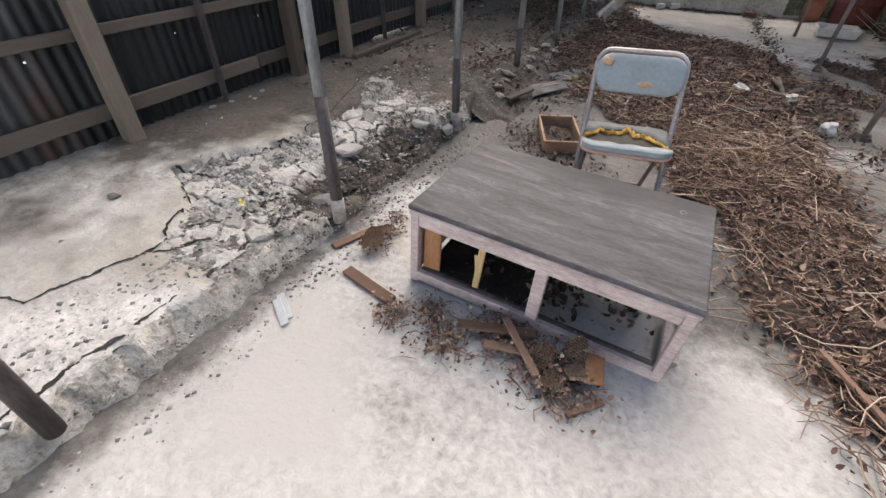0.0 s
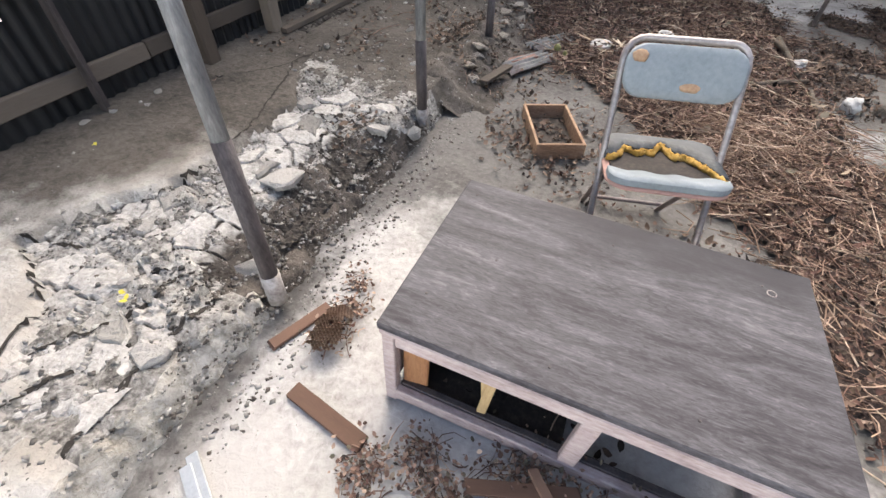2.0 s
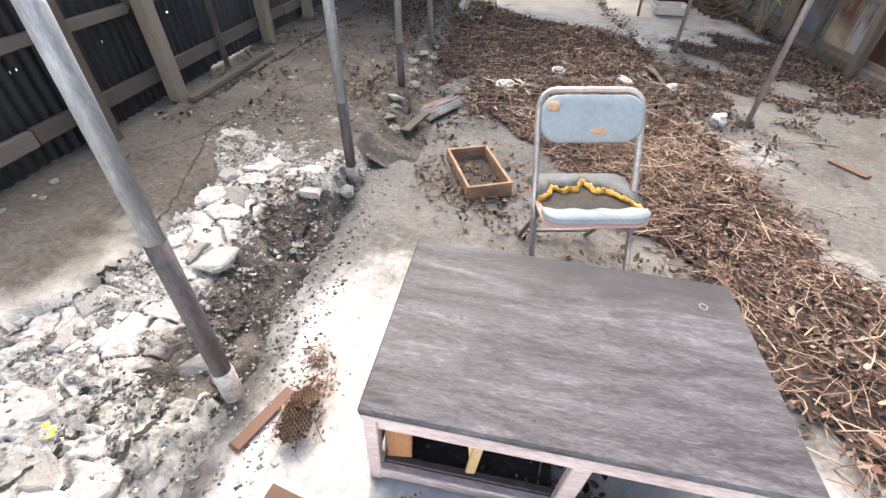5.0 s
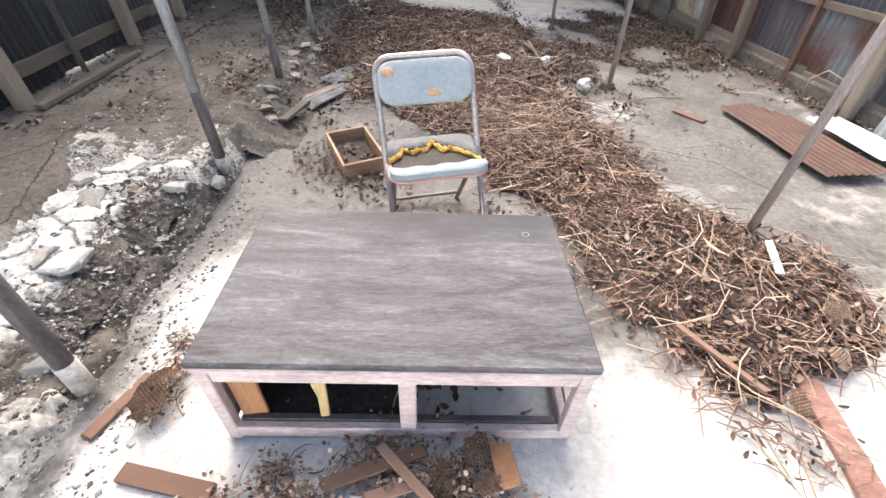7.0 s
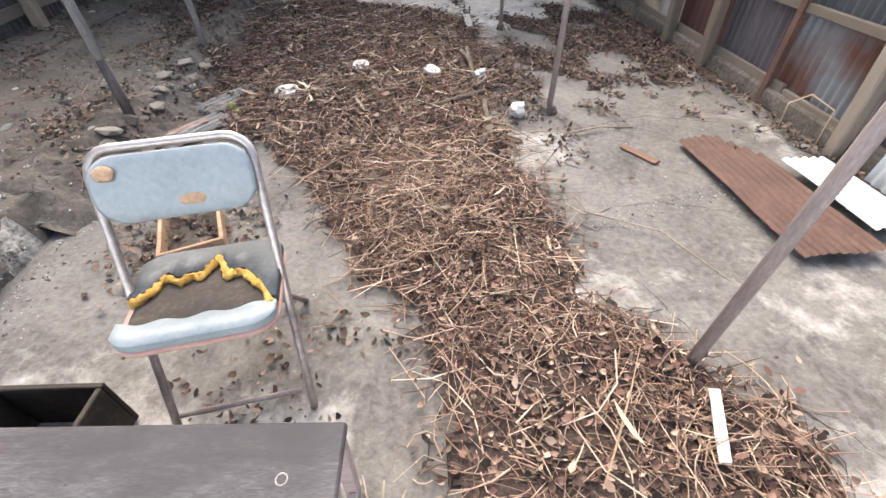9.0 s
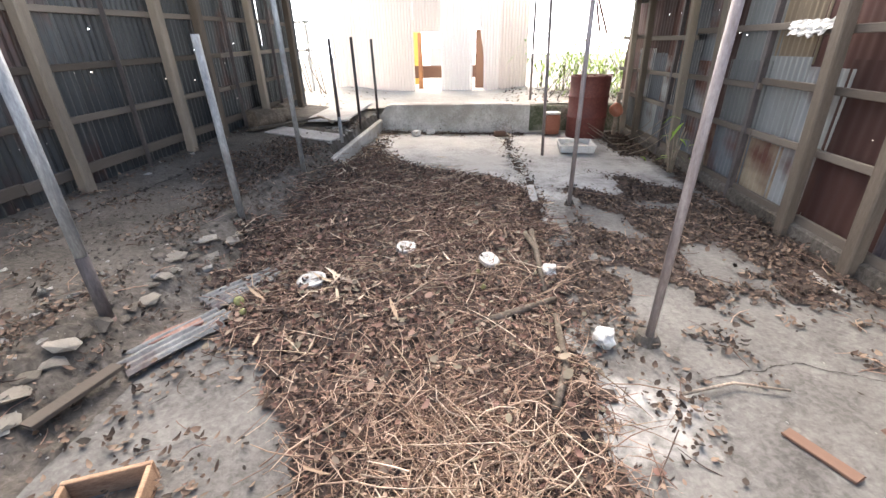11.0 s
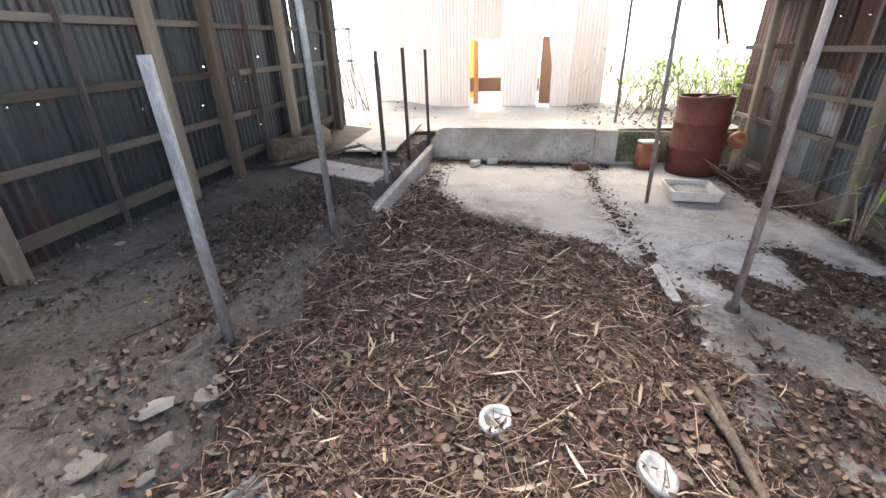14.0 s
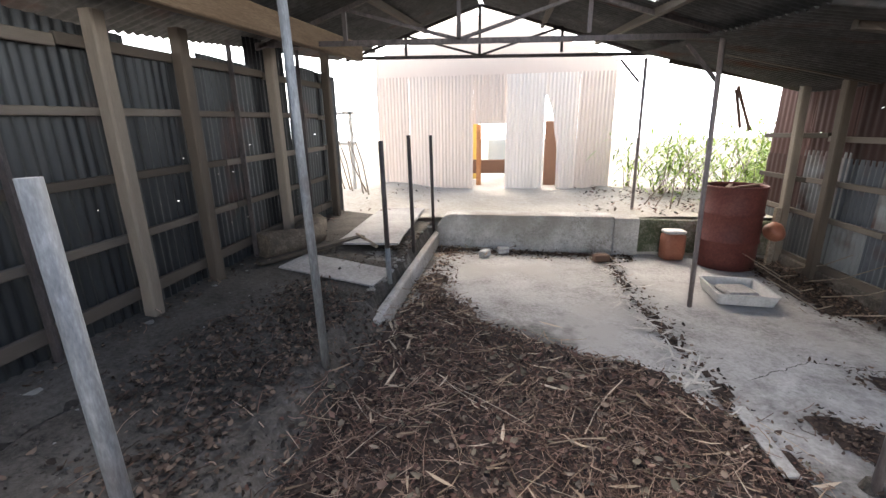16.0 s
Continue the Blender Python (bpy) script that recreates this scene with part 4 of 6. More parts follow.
# ---- the low cabinet without doors ----
def build_cabinet():
    t = thing("low_cabinet", pose(-.225, 1.066, .02, 0, 2.6, -1.5), "low open-fronted wooden cabinet with grey weathered top and pinkish frame", "cabinet")
    W, D, H = .965, .605, .35
    bm = bmesh.new()
    bar(bm, (0, D / 2, H + .011), (W + .012, D + .016, .022), (0, 0, 0), .005)
    top = part("top", bm, TOPWOOD, t, "grey washed plywood top with faint grain")
    # near-black panel added so the left bay's shade sits in its colour
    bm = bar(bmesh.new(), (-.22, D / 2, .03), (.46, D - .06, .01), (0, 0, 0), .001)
    part("bottom_panel", bm, PAN, t, "bottom panel coloured dark for the shade inside")
    for x, y in ((-.42, .12), (-.1, .05), (.2, .06), (-.02, .5), (-.44, .54), (-.3, .3), (.36, .52)):
        bm = bmesh.new()
        bmesh.ops.create_cone(bm, segments=8, radius1=.004, radius2=.003, depth=.002, cap_ends=True, matrix=pose(x, y, H + .0228))
        part("nail", bm, DARKSTEEL, top)
    bm = bmesh.new()
    tube(bm, arc_pts((.38, .5, H + .0225), .011, 0, 360, 14, "xy"), .0016, 5, cap=False)
    part("ring_mark", bm, WHITEPAINT, top)
    bm = bmesh.new()
    bar(bm, (0, .004, H - .012), (W + .008, .02, .022), (0, 0, 0), .006)
    part("edge_moulding", bm, PINKWOOD, t)
    bm = bmesh.new()
    bar(bm, (0, .014, H - .046), (W - .07, .022, .044))
    part("top_rail", bm, PINKWOOD, t)
    bm = bmesh.new()
    bar(bm, (0, .014, .036), (W - .002, .024, .048))
    part("bottom_rail", bm, PINKWOOD, t)
    bm = bmesh.new()
    bar(bm, (0, .038, .056), (W - .07, .022, .012))
    part("track", bm, DARKSTEEL, t, "dark grooved sliding-door track")
    for x in (-W / 2 + .017, W / 2 - .017):
        for y in (.016, D - .016):
            bm = bmesh.new()
            bar(bm, (x, y, H / 2 - .01), (.034, .03, H - .024))
            part("corner_post", bm, PINKWOOD, t)
    bm = bmesh.new()
    bar(bm, (.025, .018, H / 2), (.045, .026, H - .1))
    part("mullion", bm, PINKWOOD, t)
    bm = bmesh.new()
    bar(bm, (-W / 2 + .072, .05, H / 2 + .005), (.07, .012, H - .1), (0, 0, 8))
    part("inner_stile", bm, ORANGEWOOD, t, "raw orange inner stile")
    bm = bmesh.new()
    bar(bm, (-W / 2 + .275, .045, H / 2), (.026, .012, H - .09), (0, 3, 6))
    bar(bm, (-W / 2 + .265, .05, H / 2 - .02), (.018, .01, .12), (0, -7, 6))
    part("split_lath", bm, YELLOWWOOD, t, "splintered yellow lath")
    for x, mat in ((-W / 2 + .007, PINKWOOD), (W / 2 - .007, None)):
        if mat:
            bm = bmesh.new()
            bar(bm, (x, D / 2, H / 2 + .01), (.01, D - .064, H - .04), (0, 0, 0), .001)
            part("side_panel", bm, mat, t)
        else:
            for z in (.05, H - .03):
                bm = bmesh.new()
                bar(bm, (x - .006, D / 2, z), (.022, D - .064, .04))
                part("side_rail", bm, PINKWOOD, t)
    # back of the left bay, its shade likewise in the colour
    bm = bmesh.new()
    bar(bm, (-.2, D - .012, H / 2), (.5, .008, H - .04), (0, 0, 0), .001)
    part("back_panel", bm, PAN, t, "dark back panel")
    for z in (.04, H - .03):
        bm = bmesh.new()
        bar(bm, (.24, D - .014, z), (.38, .02, .04))
        part("back_rail", bm, PINKWOOD, t)


build_cabinet()


# ---- folding chair ----
def build_chair():
    t = thing("folding_chair", pose(-.105, 2.02, .02, 0, 0, 10) @ Matrix.Diagonal((1, .97, .94, 1)), "folding pipe chair with torn grey vinyl seat and backrest", "chair")
    w = .19
    bm = bmesh.new()
    prof = lambda z: -.17 + .37 * (z / .78)
    left = [(-w, prof(z), z) for z in (0, .2, .4, .6, .7)]
    cor = [(-w + .06 - .06 * math.cos(a), prof(.72 + .06 * math.sin(a)), .72 + .06 * math.sin(a)) for a in (0, .4, .8, 1.2, 1.57)]
    half = left + cor
    tube(bm, half + [(-x, y, z) for x, y, z in half[::-1]], .0115, 10)
    part("frame", bm, CHROME, t, "bent chrome pipe with rust")
    for s in (-1, 1):
        bm = bmesh.new()
        tube(bm, [(s * (w - .028), -.03, .40), (s * (w - .028), .12, .22), (s * (w - .028), .29, 0)], .0105, 8)
        part("rear_leg", bm, BROWNPAINT, t)
    for y, z in ((.26, .06), (-.145, .07)):
        bm = bmesh.new()
        tube(bm, [(-w + .02, y, z), (w - .02, y, z)], .009, 8)
        part("crossbar", bm, BROWNPAINT, t)
    seat = lambda: pose(0, .005, .395, -3, 0, 0)
    bm = rounded_pad(bmesh.new(), .385, .36, .018, .07)
    bmesh.ops.transform(bm, matrix=seat(), verts=bm.verts)
    part("seat_pan", bm, PINKRIM, t, "rusty pinkish seat rim")
    bm = rounded_pad(bmesh.new(), .345, .32, .006, .06)
    bmesh.ops.transform(bm, matrix=seat() @ pose(0, 0, .0185), verts=bm.verts)
    part("seat_board", bm, PAN, t, "bare scorched seat board")
    # cover left along the front
    def patch(name, inner, outer, mat, lab, h, y_of):
        bm = bmesh.new()
        n = len(inner) - 1
        lo, hi = [], []
        for i in range(n + 1):
            for (x, y), store in ((inner[i], lo), (outer[i], hi)):
                store.append((bm.verts.new((x, y, .02)), bm.verts.new((x, y, .02 + h))))
        for i in range(n):
            bm.faces.new((lo[i][1], lo[i + 1][1], hi[i + 1][1], hi[i][1])).smooth = True
            bm.faces.new((hi[i][0], hi[i][1], hi[i + 1][1], hi[i + 1][0]))
            bm.faces.new((lo[i][1], lo[i][0], lo[i + 1][0], lo[i + 1][1]))
        bm.faces.new((lo[0][0], lo[0][1], hi[0][1], hi[0][0]))
        bm.faces.new((hi[n][0], hi[n][1], lo[n][1], lo[n][0]))
        bmesh.ops.transform(bm, matrix=seat(), verts=bm.verts)
        bmesh.ops.recalc_face_normals(bm, faces=bm.faces)
        part(name, bm, mat, t, lab)
    def rim(x, f):
        c = max(0, abs(x) - .12) / .072
        return f * (.176 - .06 * (1 - math.sqrt(max(0, 1 - c * c))))
    n = 28
    xs = [-.188 + .376 * i / n for i in range(n + 1)]
    r = random.Random(4)
    tear_f = [(x, -.105 + .006 * math.sin(x * 60) + .012 * (abs(x) / .19) ** 3) for x in xs]
    patch("front_cover", tear_f, [(x, rim(x, -1)) for x in xs], VINYL, "grey vinyl left along the front", .022, None)
    back_edge = lambda x: .02 + .012 * math.sin(x * 95) + .075 * math.exp(-((x - .01) / .04) ** 2) + .03 * math.exp(-((x + .1) / .05) ** 2) - .12 * smooth01(.1, .18, x) - .05 * smooth01(-.12, -.18, x)
    tear_b = [(x, back_edge(x) + .022 + .006 * r.uniform(-1, 1)) for x in xs]
    patch("rear_cover", tear_b, [(x, max(rim(x, 1), tear_b[i][1] + .004)) for i, x in enumerate(xs)], VINYLDARK, "dirty dark vinyl left at the back", .024, None)
    bm = bmesh.new()
    fx = [-.183 + .366 * i / 110 for i in range(111)]
    pts = [(x, back_edge(x) + .012 + .008 * noise.noise((x * 55, 1, 1)), .032 + .005 * noise.noise((x * 80, 5, 1))) for x in fx]
    tube(bm, pts, .012, 9)
    for v in bm.verts:
        v.co += Vector((.006 * noise.noise(v.co * 150), .013 * noise.noise(v.co * 48 + Vector((3, 0, 0))) + .008 * noise.noise(v.co * 160), .01 * noise.noise(v.co * 130)))
    bmesh.ops.transform(bm, matrix=seat(), verts=bm.verts)
    part("foam_edge", bm, FOAM, t, "torn bright yellow foam")
    # backrest, bowed between the tubes
    back = pose(0, prof(.69) - .014, .69, 90 - 25.4, 0, 0)
    bm = rounded_pad(bmesh.new(), .372, .175, .02, .065, .004, curve=0)
    for v in bm.verts:
        v.co.z -= .02 * (1 - (v.co.x / .186) ** 2)
    bmesh.ops.transform(bm, matrix=back, verts=bm.verts)
    b = part("backrest", bm, VINYL, t, "grey-blue vinyl backrest with two tears", True)
    for x, y, sx, sy in ((-.145, .045, .026, .02), (.03, -.045, .034, .016)):
        bm = bmesh.new()
        g = bmesh.ops.create_icosphere(bm, subdivisions=2, radius=1)
        for v in bm.verts:
            v.co = Vector((x + v.co.x * sx * (1 + .4 * noise.noise(v.co * 2)), y + v.co.y * sy * (1 + .4 * noise.noise(v.co * 3)), .024 - .02 * (1 - (x / .186) ** 2) + v.co.z * .007))
        bmesh.ops.transform(bm, matrix=back, verts=bm.verts)
        part("foam_tear", bm, FOAMTAN, b, "tan foam bulging from a tear", True)


build_chair()


# ---- crates ----
def crate(m, w, d, h, label):
    t = thing("wooden_crate", m, label, "crate", "wooden crates")
    th = .016
    # rear crate's sides go near-black, its inner shade put into the wood colour
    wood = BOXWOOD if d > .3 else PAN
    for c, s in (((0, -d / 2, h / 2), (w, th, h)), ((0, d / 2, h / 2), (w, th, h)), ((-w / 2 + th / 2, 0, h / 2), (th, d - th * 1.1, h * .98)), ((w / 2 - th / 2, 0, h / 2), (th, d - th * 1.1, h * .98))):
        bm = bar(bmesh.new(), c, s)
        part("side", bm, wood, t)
    # bottom darkened the same way for the shaded inside
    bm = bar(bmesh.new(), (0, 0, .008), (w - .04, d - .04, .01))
    part("bottom", bm, PAN, t, "bottom coloured dark for the shade in the crate")


crate(pose(-.56, 2.76, .04, 0, 0, 22), .25, .44, .085, "small open crate of bare orange-brown boards on the floor")
crate(pose(-.555, 1.79, .04, 0, 0, -2), .3, .185, .19, "open wooden crate with dark inside behind the cabinet")


# ---- oil drum, basin, container ----
def build_drum():
    x, y = 2.11, 9.03
    t = thing("oil_drum", pose(x, y, floor_z(x, y) + .0, 0, 0, 20), "rust-red steel oil drum with open top", "drum")
    R, H, n = .285, .88, 36
    prof = [(R * .97, 0), (R, .012), (R, .28), (R + .012, .295), (R + .012, .31), (R, .325), (R, .57), (R + .012, .585), (R + .012, .6), (R, .615), (R, H - .03), (R + .008, H - .015), (R + .004, H), (R - .006, H), (R - .01, H - .03), (R - .012, .3)]
    bm = bmesh.new()
    rings = []
    for r, z in prof:
        rings.append([bm.verts.new(((r + .006 * noise.noise((math.cos(a) * 1.5, math.sin(a) * 1.5, z * 3))) * math.cos(a), r * math.sin(a), z)) for a in [2 * math.pi * k / n for k in range(n)]])
    for a, b in zip(rings, rings[1:]):
        for k in range(n):
            bm.faces.new((a[k], a[(k + 1) % n], b[(k + 1) % n], b[k])).smooth = True
    bm.faces.new(rings[-1])
    part("body", bm, DRUM, t)
    for k in range(5):
        bm = bmesh.new()
        a = k * 1.3
        bar(bm, (.12 * math.cos(a), .12 * math.sin(a), H - .02 - .01 * k), (.5 - .04 * k, .04, .02), (0, 4 * (k % 3 - 1), 40 * k), .003)
        part("scrap_lath", bm, SCRAP, t, "wood scrap lying in the drum's mouth")


build_drum()


def tray(m, w, d, h):
    t = thing("white_tray", m, "dirty white plastic tray with earth inside", "tray")
    bm = bmesh.new()
    prof = ((.9, 0), (1, h * .9), (1.02, h), (.93, h), (.84, .025), (.5, .02))
    rings = []
    for s, z in prof:
        ring = []
        for cx, cy, a0 in ((1, 1, 0), (-1, 1, 90), (-1, -1, 180), (1, -1, 270)):
            for i in range(4):
                a = radians(a0 + 30 * i)
                ring.append(bm.verts.new((s * (cx * (w / 2 - .03) + .03 * math.cos(a)), s * (cy * (d / 2 - .03) + .03 * math.sin(a)), z)))
        rings.append(ring)
    k = len(rings[0])
    for a, b in zip(rings, rings[1:]):
        for i in range(k):
            bm.faces.new((a[i], a[(i + 1) % k], b[(i + 1) % k], b[i]))
    bm.faces.new(rings[-1])
    bm.faces.new(rings[0][::-1])
    part("shell", bm, WHITEPLASTIC, t)
    bm = bar(bmesh.new(), (0, 0, .05), (w * .55, d * .5, .05), (0, 0, 9), .02)
    part("earth_lump", bm, BOARD, t, "grey earth lump")


tray(pose(1.78, 8.02, .025, 0, 0, -4), .47, .5, .1)
bm = rounded_pad(bmesh.new(), .24, .2, .28, .05, .02)
solo("plastic_container", bm, ORANGE, pose(1.62, 9.18, .03, 0, 0, 8), "faded orange plastic container against the low wall", "container", smooth=True)
bm = rounded_pad(bmesh.new(), .23, .19, .03, .045, .01)
solo("container_lid", bm, WHITEPLASTIC, pose(1.62, 9.18, .33, 0, 0, 8), "white lid on the orange container", "lid", smooth=True)
bm = bmesh.new()
bmesh.ops.create_icosphere(bm, subdivisions=3, radius=.1)
for v in bm.verts:
    v.co *= 1 + .25 * noise.noise(v.co * 12)
solo("orange_bag", bm, ORANGE, pose(2.52, 8.95, .42), "crumpled orange plastic bag hanging behind the drum", "bag", smooth=True)
bm = bar(bmesh.new(), (0, 0, .33), (.05, .05, .66))
solo("bag_stake", bm, STICK, pose(2.55, 9.02, 0), "short stake carrying an orange bag", "stake")
for x, y, rz in ((-.31, 9.12, 10), (-.52, 8.95, 60)):
    bm = bar(bmesh.new(), (0, 0, .045), (.14, .09, .08), (0, 0, 0), .012)
    solo("white_block", bm, WHITEPLASTIC, pose(x, y, floor_z(x, y), 0, 0, rz), "white broken block on the concrete", "block", "white blocks")
bm = bar(bmesh.new(), (0, 0, .04), (.18, .1, .08), (0, 0, 0), .012)
solo("dark_brick", bm, SCRAP, pose(.8, 8.95, .03, 0, 0, 15), "dark damp brick below the low wall", "brick")


# ---- crushed cans and paper ----
def can(x, y, r, rz, tilt, label="crushed white drink can lying in the litter"):
    bm = bmesh.new()
    n = 20
    prof = ((.2, .006), (.55, .004), (.7, .014), (.95, .016), (1.0, .01), (1.0, -.008), (.9, -.014), (.0, -.014))
    rings = [[bm.verts.new((r * s * math.cos(a) * (1 + .12 * math.sin(2 * a + x)), r * s * math.sin(a) * .85, z + .006 * noise.noise((math.cos(a) * 2, math.sin(a) * 2, x * 9)))) for a in [2 * math.pi * k / n for k in range(n)]] for s, z in prof[:-1]]
    for a, b in zip(rings, rings[1:]):
        for k in range(n):
            bm.faces.new((a[k], a[(k + 1) % n], b[(k + 1) % n], b[k])).smooth = True
    bm.faces.new(rings[0])
    bm.faces.new(rings[-1])
    solo("crushed_can", bm, CANM, pose(x, y, ground_z(x, y) + .055, tilt, 0, rz), label, "can", "crushed cans")


for x, y, r, rz, ti in ((-.465, 4.23, .085, 10, 8), (.006, 4.74, .075, 40, 14), (.57, 4.6, .08, 80, 12)):
    can(x, y, r, rz, ti)
for x, y, s in ((.94, 4.5, .05), (1.1, 3.83, .05)):
    bm = bmesh.new()
    bmesh.ops.create_icosphere(bm, subdivisions=3, radius=s)
    for v in bm.verts:
        v.co *= 1 + .45 * noise.noise(v.co * 32) + .1 * noise.noise(v.co * 90)
    solo("paper_wad", bm, WHITEPLASTIC, pose(x, y, floor_z(x, y) + .05), "crumpled white paper wad in the leaves", "paper", "paper wads")


def fruit(x, y, r, label):
    """A dented round fruit with a short stalk."""
    t = thing("fallen_fruit", pose(x, y, ground_z(x, y) + .07, 20, 35, 0), label, "fruit", "fallen fruit")
    bm = bmesh.new()
    bmesh.ops.create_icosphere(bm, subdivisions=3, radius=r)
    for v in bm.verts:
        u = v.co / r
        v.co *= 1 + .06 * noise.noise(u * 2) - .22 * max(0, u.z - .8)
    part("flesh", bm, FRUIT, t, smooth=True)
    part("stalk", tube(bmesh.new(), [(0, 0, r * .9), (.003, 0, r * 1.25)], .0025, 6), STICK, t)


for x, y, r, lab in ((-.75, 3.95, .026, "yellow-green fruit lying beside the corrugated scrap"), (-.68, 3.86, .017, "small yellow-green fruit in the leaves"), (.53, 4.24, .016, "withered greenish fruit in the dead leaves"), (.5, 4.42, .014, "withered greenish fruit in the dead leaves")):
    fruit(x, y, r, lab)


def hanging_rag(x, y, z):
    """A crumpled sheet of thin plastic caught on the wall rail."""
    bm = bmesh.new()
    n, m = 26, 12
    g = []
    for j in range(m + 1):
        row = []
        for i in range(n + 1):
            u, v = i / n, j / m
            drop = .05 + .17 * v * (.55 + .45 * noise.noise((u * 4, 2, 2)))
            row.append(bm.verts.new((-.03 - .05 * v + .035 * noise.noise((u * 9, v * 5, 1)), (u - .5) * .5 * (1 - .35 * v) + .02 * noise.noise((u * 7, v * 7, 5)), .05 - drop + .02 * noise.noise((u * 11, v * 6, 9)))))
        g.append(row)
    for j in range(m):
        for i in range(n):
            bm.faces.new((g[j][i], g[j][i + 1], g[j + 1][i + 1], g[j + 1][i]))
    solo("plastic_rag", bm, WHITEPLASTIC, pose(x, y, z), "crumpled grey-white plastic sheet caught on the wall rail", "plastic sheet")


hanging_rag(2.74, 5.55, 1.43)

# ---- loose boards, sheets and sticks ----
def board(name, a, b, w, th, mat, label, cat, z=None, roll=0, group=""):
    A = Vector((*a, (z if z is not None else ground_z(*a)) + th / 2 + .004))
    B = Vector((*b, (z if z is not None else ground_z(*b)) + th / 2 + .004))
    d = B - A
    bm = bmesh.new()
    n = 6
    rings = []
    for i in range(n + 1):
        f = i / n
        j = 1 + .06 * noise.noise((f * 5, a[0] * 7, b[1]))
        rings.append([bm.verts.new((d.length * (f - .5) + (.015 * noise.noise((sy * 3, a[1] * 9, sz)) if i in (0, n) else 0), sy * w / 2 * j, sz * th / 2)) for sy, sz in ((-1, -.7), (-.93, -1), (.93, -1), (1, -.7), (1, .7), (.93, 1), (-.93, 1), (-1, .7))])
    for p, q in zip(rings, rings[1:]):
        for k in range(8):
            bm.faces.new((p[k], p[(k + 1) % 8], q[(k + 1) % 8], q[k]))
    bm.faces.new(rings[0][::-1])
    bm.faces.new(rings[-1])
    bmesh.ops.recalc_face_normals(bm, faces=bm.faces)
    m = pose(*((A + B) / 2), roll, -math.degrees(math.atan2(d.z, d.xy.length)), math.degrees(math.atan2(d.y, d.x)))
    return solo(name, bm, mat, m, label, cat, group)


board("wood_strip", (-.957, .99), (-.70, .93), .05, .014, SCRAP, "narrow brown board scrap in front of the cabinet", "board", group="wood scraps")
board("wood_strip", (-.41, .93), (-.15, 1.01), .035, .012, SCRAP, "thin brown wood strip lying on nest debris", "board", z=.07, group="wood scraps")
board("wood_strip", (-.27, 1.02), (-.1, .84), .025, .012, SCRAP, "thin brown wood strip lying on nest debris", "board", z=.08, group="wood scraps")
board("wood_plate", (.05, 1.02), (.065, .91), .06, .012, ORANGEWOOD, "short orange-brown wood plate leaning on debris", "board", z=.06, group="wood scraps")
board("wood_strip", (.016, .79), (.106, .888), .022, .008, SCRAP, "small brown splinter on the concrete", "board", group="wood scraps")
board("wood_strip", (-.3, .9), (-.18, .93), .03, .012, SCRAP, "short brown wood piece in the debris", "board", z=.055, group="wood scraps")
board("wood_strip", (-.47, .79), (-.39, .92), .018, .01, STICK, "dark splinter beside the debris", "board", group="wood scraps")
board("wood_strip", (-1.11, 1.09), (-1.03, 1.29), .04, .012, SCRAP, "brown board scrap lying by the kerb", "board", group="wood scraps")
board("red_plank", (1.06, 1.22), (.93, .5), .075, .02, REDWOOD, "reddish-brown plank lying on the concrete", "plank")
board("white_plank", (.84, 1.11), (.83, .5), .035, .018, PALEWOOD, "bleached white plank lying beside the litter", "plank")
board("brown_lath", (.72, 1.41), (.87, 1.15), .02, .012, SCRAP, "brown lath lying across the litter edge", "plank", z=.06)
board("white_slip", (1.3, 1.83), (1.22, 1.63), .03, .01, PALEWOOD, "short white slip of wood on the litter", "slip", z=.075)
board("brown_plate", (1.62, 3.36), (1.74, 3.18), .05, .012, SCRAP, "triangular brown wood scrap on the floor", "board")
board("pale_slab", (1.0, 6.28), (.99, 5.8), .07, .012, CONCRETE, "pale concrete strip lying along the drain", "slab", z=.04)
board("grey_board", (-1.62, 7.95), (-1.75, 9.9), .62, .02, BOARD, "wide dusty grey board lying on the slab", "board", z=.415)
board("grey_board", (-1.25, 7.3), (-2.1, 7.42), .42, .018, BOARD, "dusty grey board lying flat on the slab", "board")
board("plank_piece", (-2.3, 7.2), (-1.75, 8.2), .08, .03, GIRT, "grey plank lying beside the boards", "plank", z=.42)
board("dark_board", (-1.06, 3.1), (-.98, 3.42), .06, .02, GIRT, "dark wet board standing out of the rubble", "board", z=.12)
board("plank_floor", (-1.1, 3.55), (-.88, 3.82), .07, .02, REDWOOD, "reddish rotten plank in the leaves", "plank", z=.07)
board("roof_batten", (-2.33, 2.9), (-2.3, 3.9), .05, .03, GIRT, "old grey batten lying by the wall", "batten")


def lying_sheet(m, w, l, mat, label, pitch=.04, amp=.006, torn=0.0, seed=1):
    bm = bmesh.new()
    r = random.Random(seed)
    seg = 6
    nx, ny = int(w / pitch * seg), 14
    g = []
    for j in range(ny + 1):
        row = []
        for i in range(nx + 1):
            x, y = w * (i / nx - .5), l * (j / ny - .5)
            cut = torn * noise.noise((x * 5, seed, 2)) if j in (0, ny) else 0
            row.append(bm.verts.new((x, y + cut, amp * math.sin(2 * math.pi * x / pitch) + .012 * noise.noise((x * 3, y * 3, seed)))))
        g.append(row)
    for j in range(ny):
        for i in range(nx):
            if torn and j > ny - 5 and i > nx * (.55 + .1 * (ny - j) + .05 * r.random()):
                continue
            bm.faces.new((g[j][i], g[j][i + 1], g[j + 1][i + 1], g[j + 1][i])).smooth = True
    return solo("corrugated_sheet", bm, mat, m, label, "metal sheet", "loose metal sheets")


